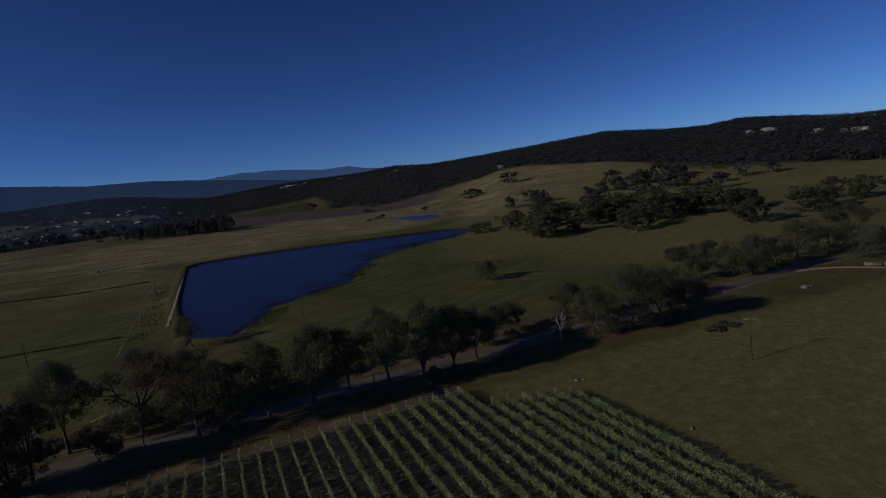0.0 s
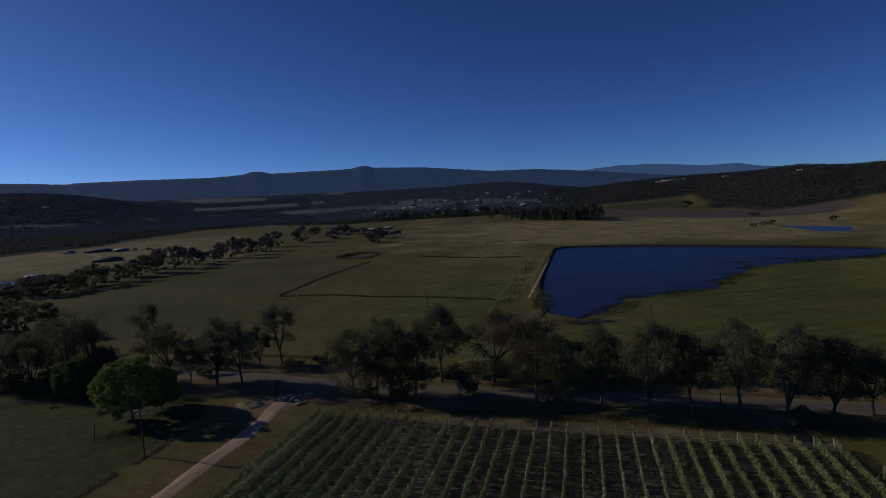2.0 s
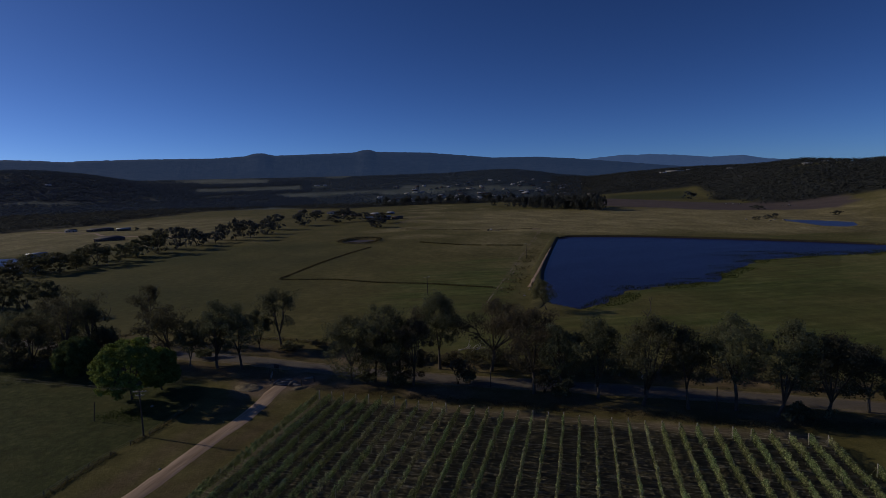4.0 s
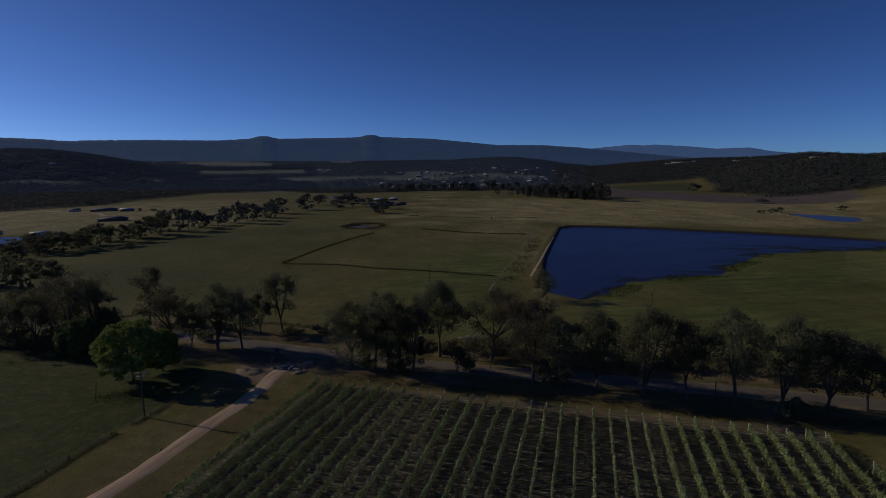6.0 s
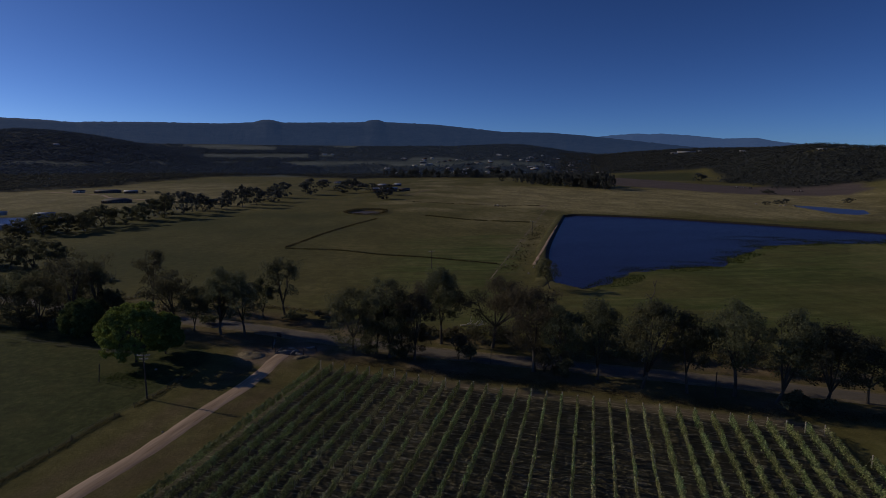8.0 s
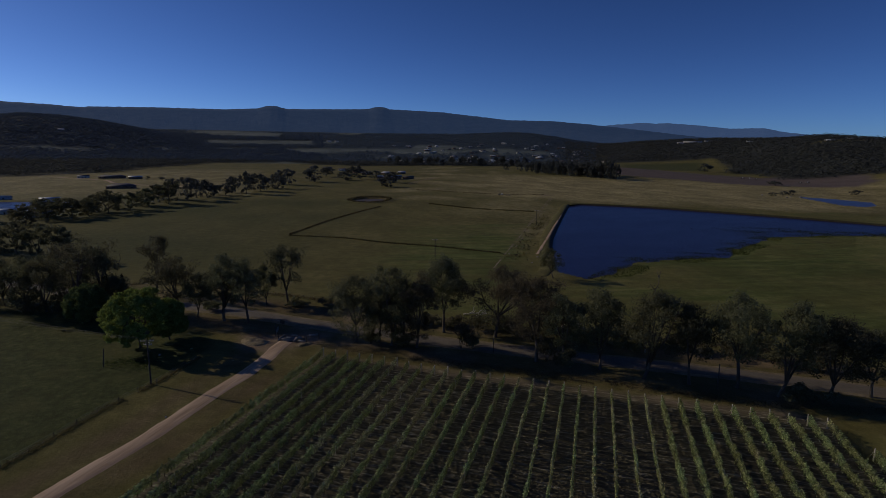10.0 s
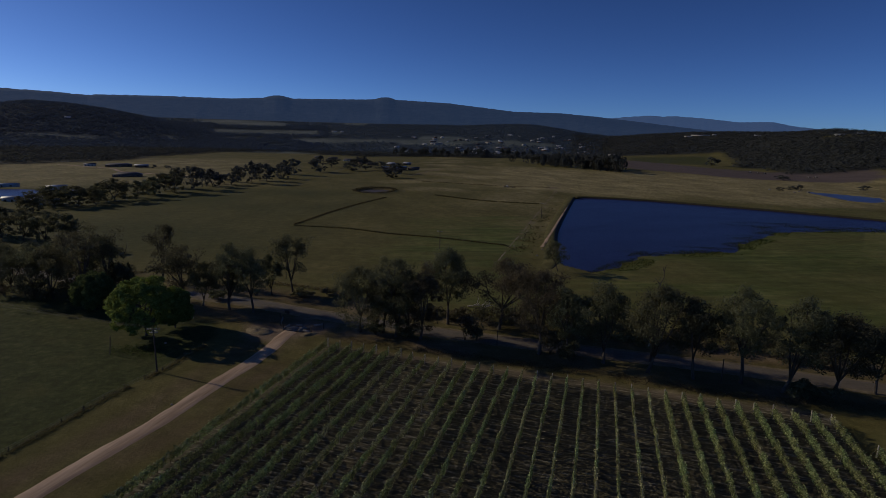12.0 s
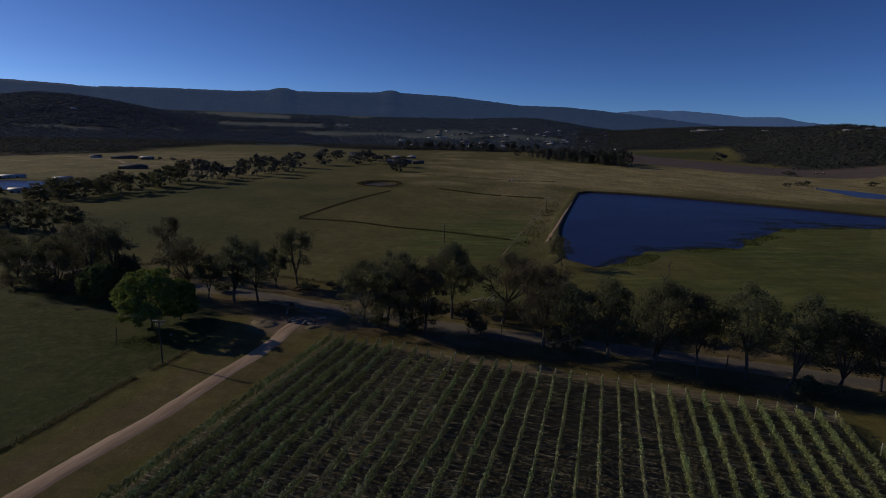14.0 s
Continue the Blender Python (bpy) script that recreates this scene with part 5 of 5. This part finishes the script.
def cable(a, b, sag, label):
    pts = [tuple(np.array(a) + (np.array(b) - np.array(a)) * u - np.array([0, 0, 4 * sag * u * (1 - u)])) for u in np.linspace(0, 1, 25)]
    p = Pieces()
    p.tube(pts, [0.014] * 25, 4)
    tagged(new("power_line", p.mesh("power_line", CABLE)), label, "power line", "power lines")


for u in (-1.15, -0.55, 0.55, 1.15):
    cable((-60.07 + u, 103.35 + 0.16 * u, 9.3), (-171 + u * 0.6, 141 + u, 9.3), 1.4, "thin sagging power line from the drive pole")


def lone_post(x, y, h, r, lean, label, material=None, turn=0.0):
    ob = thing("fence_post", (x, y, on_ground(x, y)), label, "post", "fence posts", turn)
    part("post", post_mesh("post", h, r, lean, material), ob)
    return ob


lone_post(-74.9, 111.0, 4.2, 0.1, -0.16, "tall leaning dark timber post in the paddock", DARKWOOD, 70)
lone_post(53.3, 107.3, 5.2, 0.12, 0.02, "tall bare timber post at the roadside", DARKWOOD)
lone_post(9.3, 123.8, 3.6, 0.09, 0.0, "bare timber post at the roadside", DARKWOOD)


def fence(pts, gap, label, wires=3, h=1.15):
    line = spline(pts, 0.5)
    ob = thing("paddock_fence", (0, 0, 0), label, "fence")
    me = post_mesh("post", h, 0.06, 0.0, DARKWOOD)
    walked, spots = gap, []
    for a, b in zip(line, line[1:]):
        walked += (b - a).length
        if walked >= gap:
            walked = 0.0
            spots.append((b.x, b.y, on_ground(b.x, b.y)))
    for k, s in enumerate(spots):
        o = part("post", me, ob)
        o.matrix_basis = Matrix.LocRotScale(s, Euler((0.03 * math.sin(k * 2.3), 0.03 * math.cos(k * 1.7), k)), (1, 1, 0.9 + 0.15 * math.sin(k * 1.9)))
    for w in range(wires):
        p = Pieces()
        p.tube([(x, y, z + h * (0.35 + 0.28 * w)) for x, y, z in spots], [0.008] * len(spots), 4)
        part("wire", p.mesh("wire", WIRE), ob)
    return ob


fence([(-57, 117), (-58.5, 108), (-59.6, 102), (-62.8, 91.8), (-64.8, 80.5), (-66.5, 73), (-70, 55), (-75, 30)], 4.0, "dark timber post and wire fence along the drive")
fence([(-140, 176), (-93, 178), (-66, 171), (-41, 163), (-25, 154), (-3, 146), (30, 139), (60, 131), (95, 120)], 5.0, "post and wire fence along the field side of the road")
fence([(95, 98), (112, 90), (140, 76), (165, 68), (196, 60)], 5.0, "post and wire fence of the mown paddock")


def rail_gate(x, y, turn, length, label, material):
    """A braced tube gate between two posts."""
    ob = thing("farm_gate", (x, y, on_ground(x, y)), label, "gate", "", turn)
    for u in (0.0, length + 0.15):
        o = part("gate_post", post_mesh("gate_post", 1.5, 0.11, 0.0, DARKWOOD), ob)
        o.location = (u, 0, 0)
    for z in (0.2, 0.45, 0.7, 0.95, 1.2):
        p = Pieces()
        p.tube([(0.12, 0, z), (length, 0, z)], [0.028, 0.028], 6)
        part("rail", p.mesh("rail", material), ob)
    for pts in (((0.12, 0, 0.2), (0.12, 0, 1.2)), ((length, 0, 0.2), (length, 0, 1.2)), ((0.12, 0, 1.2), (length, 0, 0.2))):
        p = Pieces()
        p.tube(pts, [0.028, 0.028], 6)
        part("brace", p.mesh("brace", material), ob)
    return ob


rail_gate(-44.6, 131.8, 100, 4.2, "open metal farm gate at the drive entrance", WIRE)
rail_gate(213.5, 58.5, -72, 4.5, "white tube gate on the pale farm track", WALLWHITE)
rail_gate(215.2, 53.5, -80, 4.5, "white tube gate beside the farm track", WALLWHITE)
for x, y, h in ((-45.6, 134.6, 2.4), (-43.0, 128.9, 1.6), (-35.8, 127.9, 1.5), (-33.4, 130.5, 1.5)):
    lone_post(x, y, h, 0.13, 0.03, "thick dark strainer post at the drive entrance", DARKWOOD)


def sign_board(x, y, label):
    ob = thing("road_sign", (x, y, on_ground(x, y)), label, "sign", "", -25)
    for u in (-0.5, 0.5):
        o = part("leg", post_mesh("leg", 2.0, 0.05, 0.0, DARKWOOD), ob)
        o.location = (u, 0, 0)
    p = Pieces()
    p.box((-0.8, -0.08, 1.2), (0.8, -0.03, 2.15), 0, (0, 0, 0), 0.01)
    part("board", p.mesh("board", DARKWOOD), ob)


sign_board(-44.9, 138.0, "dark timber sign board on two posts at the entrance")


def slab(x, y, lx, ly, h, turn, label):
    ob = thing("concrete_slab", (x, y, on_ground(x, y)), label, "slab", "entrance slabs", turn)
    p = Pieces()
    p.box((-lx / 2, -ly / 2, -0.15), (lx / 2, ly / 2, h), 0, (0, 0, 0), 0.06)
    part("block", p.mesh("block", ROCK), ob)


for x, y, lx, ly, h, a in ((-41.2, 129.6, 2.6, 0.7, 0.4, 10), (-38.4, 130.2, 1.8, 0.6, 0.35, 15), (-37.0, 128.4, 2.2, 0.6, 0.3, -20), (-35.2, 133.0, 2.4, 0.8, 0.25, 30), (-40.0, 132.2, 1.6, 0.6, 0.3, -10)):
    slab(x, y, lx, ly, h, a, "pale weathered concrete block at the cattle crossing")


def cattle_grid(x, y, turn, label):
    """Steel bars over a dark slab, which stands in for a shaded pit, between two low side walls."""
    ob = thing("cattle_grid", (x, y, on_ground(x, y, 0.08)), label, "cattle grid", "", turn)
    for k in range(9):
        p = Pieces()
        p.tube([(-1.9, -1.2 + 0.3 * k, 0.08), (1.9, -1.2 + 0.3 * k, 0.08)], [0.06, 0.06], 6)
        part("bar", p.mesh("bar", WIRE), ob)
    for u in (-2.05, 2.05):
        p = Pieces()
        p.box((u - 0.15, -1.5, -0.1), (u + 0.15, 1.5, 0.45), 0, (0, 0, 0), 0.04)
        part("side_wall", p.mesh("side_wall", ROCK), ob, "grey concrete side wall")
    # no hollow: a dark slab gives the shade below the bars
    pit = Pieces()
    pit.box((-1.88, -1.45, -0.06), (1.88, 1.45, 0.005))
    part("pit", pit.mesh("pit", DARKWOOD), ob, "dark slab standing in for the shaded pit under the bars")
    return ob


cattle_grid(-40.6, 129.8, -12, "grey steel cattle grid across the drive entrance")


def earth_mound(x, y, lx, ly, h, turn, label):
    """A low heap of pale earth with a lumpy, slumped outline."""
    n, m, verts = 13, 28, []
    for i in range(n):
        for k in range(m):
            r, a = i / (n - 1), 2 * math.pi * k / m
            edge = 1 + 0.2 * noise.noise((math.cos(a) * 1.3, math.sin(a) * 1.3, x))
            px, py = math.cos(a) * r * lx / 2 * edge, math.sin(a) * r * ly / 2 * edge
            z = h * (1 - r * r) * (0.8 + 0.35 * noise.noise((px * 0.7, py * 0.7, 2.0))) + 0.22 * noise.noise((px * 2.2, py * 2.2, 5.0)) - (0.12 if i == n - 1 else 0)
            verts.append((px, py, z))
    f = [[i * m + k, (i + 1) * m + k, (i + 1) * m + (k + 1) % m, i * m + (k + 1) % m] for i in range(n - 1) for k in range(m)]
    ob = new("earth_mound", quads_mesh("earth_mound", verts, f, PALEDIRT, True))
    ob.matrix_basis = pose(x, y, on_ground(x, y), 0, 0, turn)
    tagged(ob, label, "mound", "earth mounds")


earth_mound(-48.6, 127.6, 8.0, 5.0, 0.9, -20, "low slumped mound of pale earth beside the drive")
earth_mound(-36.0, 126.5, 4.5, 2.2, 0.45, 30, "small mound of pale earth by the cattle grid")


def rock(x, y, r, seed, label="weathered granite rock lying in the grass"):
    rng = np.random.default_rng(seed)
    bm = bmesh.new()
    bmesh.ops.create_icosphere(bm, subdivisions=2, radius=r)
    off = rng.uniform(-9, 9, 3)
    for v in bm.verts:
        k = 1 + 0.35 * noise.noise(Vector(v.co) / r * 0.9 + Vector(off)) + 0.12 * noise.noise(Vector(v.co) / r * 3)
        v.co = Vector((v.co.x * k, v.co.y * k * 0.8, v.co.z * k * 0.6))
    me = bpy.data.meshes.new("rock")
    bm.to_mesh(me)
    bm.free()
    me.materials.append(ROCK)
    ob = new("rock", me)
    ob.matrix_basis = pose(x, y, on_ground(x, y, 0.15 * r), 0, 0, float(rng.uniform(0, 360)))
    tagged(ob, label, "rock", "field rocks")


for k, (x, y, r) in enumerate([(85, 76.5, 0.5), (86.2, 75.6, 0.35), (79.7, 48.4, 0.4), (178.8, 64.2, 1.2), (180.4, 63.6, 0.8), (90.6, 451.5, 0.9), (89.0, 446.0, 0.7), (-66.5, 118, 0.4), (-50.2, 90.5, 0.25), (348, 560, 2.0), (340, 563, 1.6), (334, 560, 1.4), (322, 583, 1.5), (32, 226, 0.5), (36, 238, 0.6), (24, 243, 0.5), (18, 246, 0.6)]):
    rock(x, y, r, 900 + k)


def log(x, y, length, turn, label, seed):
    rng = np.random.default_rng(seed)
    ob = thing("fallen_branch", (x, y, on_ground(x, y)), label, "fallen branch", "fallen branches", turn)
    p = Pieces()
    n = 6
    pts = [(u * length, rng.normal(0, 0.12), 0.25 + 0.25 * math.sin(u * 3)) for u in np.linspace(0, 1, n)]
    p.tube(pts, list(np.linspace(0.22, 0.06, n)), 7)
    for k in range(6):
        b = pts[1 + k % 4]
        e = (b[0] + rng.uniform(0.5, 2.2), b[1] + rng.normal(0, 1.3), b[2] + rng.uniform(0.4, 2.4))
        side = Pieces()
        side.tube([b, tuple((np.array(b) + np.array(e)) / 2 + rng.normal(0, 0.15, 3)), e], [0.09, 0.06, 0.02], 5)
        part("branch", side.mesh("branch", PALEBARK, True), ob)
    part("limb", p.mesh("limb", PALEBARK, True), ob)


for k, (x, y, l, a) in enumerate([(28.5, 143, 7, 20), (34.5, 142, 6, 160), (2.5, 152, 7, 10), (6.0, 150, 5, 40), (268, 180, 9, 5), (45, 126, 5, 60), (124, 94, 6, 15)]):
    log(x, y, l, a, "pale fallen dead branch in the undergrowth", 60 + k)


# ---------------------------------------------------------------- buildings
def house(name, x, y, turn, lx, ly, wall_h, roof_h, wall_mat, roof_mat, label, hip=0.0, openings=4, category="house"):
    """Walls with thickness, an overhanging pitched roof, windows and a door on both long sides."""
    ob = thing(name, (x, y, on_ground(x, y, -0.1)), label, category, "buildings", turn)
    t = 0.25
    for lo, hi in (((-lx / 2, -ly / 2, 0), (lx / 2, -ly / 2 + t, wall_h)), ((-lx / 2, ly / 2 - t, 0), (lx / 2, ly / 2, wall_h)), ((-lx / 2, -ly / 2 + t, 0), (-lx / 2 + t, ly / 2 - t, wall_h)), ((lx / 2 - t, -ly / 2 + t, 0), (lx / 2, ly / 2 - t, wall_h))):
        p = Pieces()
        p.box(lo, hi)
        part("wall", p.mesh("wall", wall_mat), ob)
    e, h0, h1 = 0.6, wall_h, wall_h + roof_h
    a, b = lx / 2 + e, ly / 2 + e
    r = max(0.0, a - hip)
    vs = [(-a, -b, h0), (a, -b, h0), (a, b, h0), (-a, b, h0), (-r, 0, h1), (r, 0, h1)]
    vs += [(vx, vy, vz - 0.18) for vx, vy, vz in vs]
    roof = Pieces()
    roof.add(vs, [[0, 1, 5, 4], [2, 3, 4, 5], [1, 2, 5], [3, 0, 4], [7, 6, 10, 11], [9, 8, 11, 10], [8, 7, 11], [6, 9, 10], [1, 0, 6, 7], [3, 2, 8, 9], [2, 1, 7, 8], [0, 3, 9, 6]])
    part("roof", roof.mesh("roof", roof_mat), ob)
    for side in (-1, 1):
        for k in range(openings):
            u = -lx / 2 + lx * (k + 0.5) / openings
            door = k == openings // 2
            y0 = side * (ly / 2 + 0.03)
            z0, z1, hw = (0.05, 2.1, 0.5) if door else (0.9, min(2.2, wall_h - 0.3), 0.8)
            f = Pieces()
            for lo, hi in (((u - hw - 0.08, y0 - 0.05, z0 - 0.08), (u + hw + 0.08, y0 + 0.05, z0)), ((u - hw - 0.08, y0 - 0.05, z1), (u + hw + 0.08, y0 + 0.05, z1 + 0.08)), ((u - hw - 0.08, y0 - 0.05, z0), (u - hw, y0 + 0.05, z1)), ((u + hw, y0 - 0.05, z0), (u + hw + 0.08, y0 + 0.05, z1))):
                f.box(lo, hi)
            w = part("door" if door else "window", f.mesh("frame", WALLWHITE), ob)
            g = Pieces()
            g.box((u - hw, y0 - 0.02, z0), (u + hw, y0 + 0.02, z1))
            part("leaf" if door else "pane", g.mesh("pane", DARKWOOD if door else GLASS), w)
    return ob


house("barn", -98, 776, 8, 34, 13, 4.2, 1.6, WALLBRICK, ROOFIRON, "large low barn with pale sheet roof behind trees", 0, 5, "barn")
house("barn", -72, 790, 5, 16, 10, 3.2, 1.2, WALLBRICK, ROOFTILE, "low dark annex beside the large barn", 0, 3, "barn")
house("farmhouse", -352, 560, 20, 26, 11, 2.8, 2.6, WALLBRICK, ROOFTILE, "long brown brick farmhouse with dark hipped roof", 7, 6)
house("farmhouse", -462, 716, 20, 30, 10, 2.8, 2.0, WALLBRICK, ROOFTILE, "long low dark farmhouse in the far paddock", 5, 6)
house("shed", -500, 714, 15, 12, 8, 3.0, 1.2, WALLWHITE, ROOFTILE, "small white-walled shed beside the farmhouse", 0, 3, "shed")
house("shed", -428, 712, 22, 15, 9, 3.0, 1.0, WALLBRICK, ROOFIRON, "pale sheet-roofed shed beside the farmhouse", 0, 3, "shed")
house("shed", -268, 340, 20, 13, 8, 3.0, 1.2, WALLWHITE, ROOFIRON, "pale roofed shed among the creek trees", 0, 3, "shed")
house("shed", -300, 352, 30, 11, 8, 3.0, 1.2, WALLWHITE, ROOFIRON, "pale roofed shed among the creek trees", 0, 3, "shed")
for x, y, a, lx in ((-375, 432, 20, 18), (-322, 420, 25, 12), (-292, 394, 20, 10)):
    house("shed", x, y, a, lx, 9, 2.6, 1.0, ROOFIRON, ROOFIRON, "pale flat-roofed farm shed behind the creek trees", 0, 3, "shed")


def farm_trailer(x, y, turn, length, label, load):
    """A flat-bed trailer: deck on a chassis, four wheels, drawbar and a low load."""
    ob = thing("farm_trailer", (x, y, on_ground(x, y)), label, "trailer", "farm trailers", turn)
    deck = Pieces()
    deck.box((-length / 2, -1.1, 0.85), (length / 2, 1.1, 1.0), 0, (0, 0, 0), 0.05)
    part("deck", deck.mesh("deck", POSTWOOD), ob)
    for v in (-0.45, 0.45):
        beam = Pieces()
        beam.box((-length / 2, v - 0.08, 0.68), (length / 2, v + 0.08, 0.848))
        part("chassis_beam", beam.mesh("chassis_beam", DARKWOOD), ob)
    for u in (-0.3, 0.3):
        for v in (-0.95, 0.95):
            tyre = Pieces()
            tyre.tube([(u * length, v - 0.12, 0.42), (u * length, v - 0.09, 0.42), (u * length, v + 0.09, 0.42), (u * length, v + 0.12, 0.42)], [0.34, 0.42, 0.42, 0.34], 12)
            part("wheel", tyre.mesh("wheel", CABLE), ob)
    bar = Pieces()
    bar.tube([(length / 2, 0, 0.75), (length / 2 + 1.6, 0, 0.5)], [0.06, 0.05], 6)
    part("drawbar", bar.mesh("drawbar", DARKWOOD), ob)
    for k in range(load):
        u = -length / 2 + length * (k + 0.6) / (load + 0.4)
        crate = Pieces()
        crate.box((u - 0.55, -0.8, 1.002), (u + 0.55, 0.8, 1.75 + 0.3 * (k % 2)), 0, (0, 0, 0), 0.06)
        part("crate", crate.mesh("crate", WALLWHITE if k % 2 else DARKWOOD), ob)
    return ob


farm_trailer(43, 540, 12, 6.0, "old flat trailer with a dark load in the paddock", 2)
farm_trailer(50, 536, -8, 4.0, "low empty flat trailer standing in the grass", 0)
for x, y, a in ((470, 912, -20), (478, 905, -25), (486, 899, -10), (495, 800, -20), (502, 795, -15)):
    farm_trailer(x, y, a, 5.5, "farm trailer loaded with pale crates on ploughed ground", 3)
for x, y, a, lx, ly in ((-150, 890, 10, 16, 10), (-120, 905, -5, 14, 9), (-170, 930, 20, 18, 10), (-96, 925, 0, 13, 9), (-215, 1010, 5, 16, 10), (-260, 1080, 10, 18, 10), (-300, 1120, -8, 14, 9)):
    house("cottage", x, y, a, lx, ly, 2.8, 2.0, WALLWHITE if int(x) % 2 else WALLBRICK, ROOFIRON if int(y) % 2 else ROOFTILE, "small cottage in a garden at the paddock edge", 2.5, 3)
for x, y, a, lx, ly in ((1000, 386, 60, 17, 10), (992, 372, 66, 9, 8), (962, 398, 60, 11, 8), (976, 306, 68, 14, 10), (980, 258, 72, 13, 10), (980, 247, 72, 8, 7), (975, 272, 70, 9, 7), (700, 720, 40, 12, 9)):
    house("hill_house", x, y, -a, lx, ly, 4.6, 2.2, WALLWHITE, ROOFIRON, "white house with pale roof high on the wooded hill", 3, 4)
for x, y, a, lx, ly in ((900, 2140, 23, 66, 14), (850, 2128, 21, 26, 12), (948, 2130, 24, 14, 10), (957, 1833, 28, 22, 11), (870, 1316, 33, 20, 11), (928, 1331, 35, 12, 10)):
    house("long_shed" if lx > 20 else "hill_house", x, y, -a, lx, ly, 3.2, 1.3, WALLWHITE, ROOFIRON, "long white shed standing in the far woods" if lx > 20 else "small white house standing in the far woods", 0, 4, "shed" if lx > 20 else "house")
for x, y, a, lx, ly in ((-1302, 1770, -36, 18, 10), (-580, 2436, -13, 24, 11), (-545, 2440, -13, 16, 10)):
    house("farmhouse", x, y, -a, lx, ly, 4.0, 2.2, WALLWHITE, ROOFIRON, "white farmhouse among the valley woods", 2, 4)
brng = np.random.default_rng(3)
for k in range(90):
    az, d = brng.uniform(-7, 15), brng.uniform(1480, 2400)
    house("town_house", math.sin(radians(az)) * d, math.cos(radians(az)) * d, float(brng.uniform(-40, 40)), float(brng.uniform(9, 22)), float(brng.uniform(7, 11)), float(brng.uniform(2.8, 5)), 2.0, WALLWHITE if k % 3 else WALLBRICK, ROOFIRON if k % 2 else ROOFTILE, "pale town building among distant trees", 3, 3)
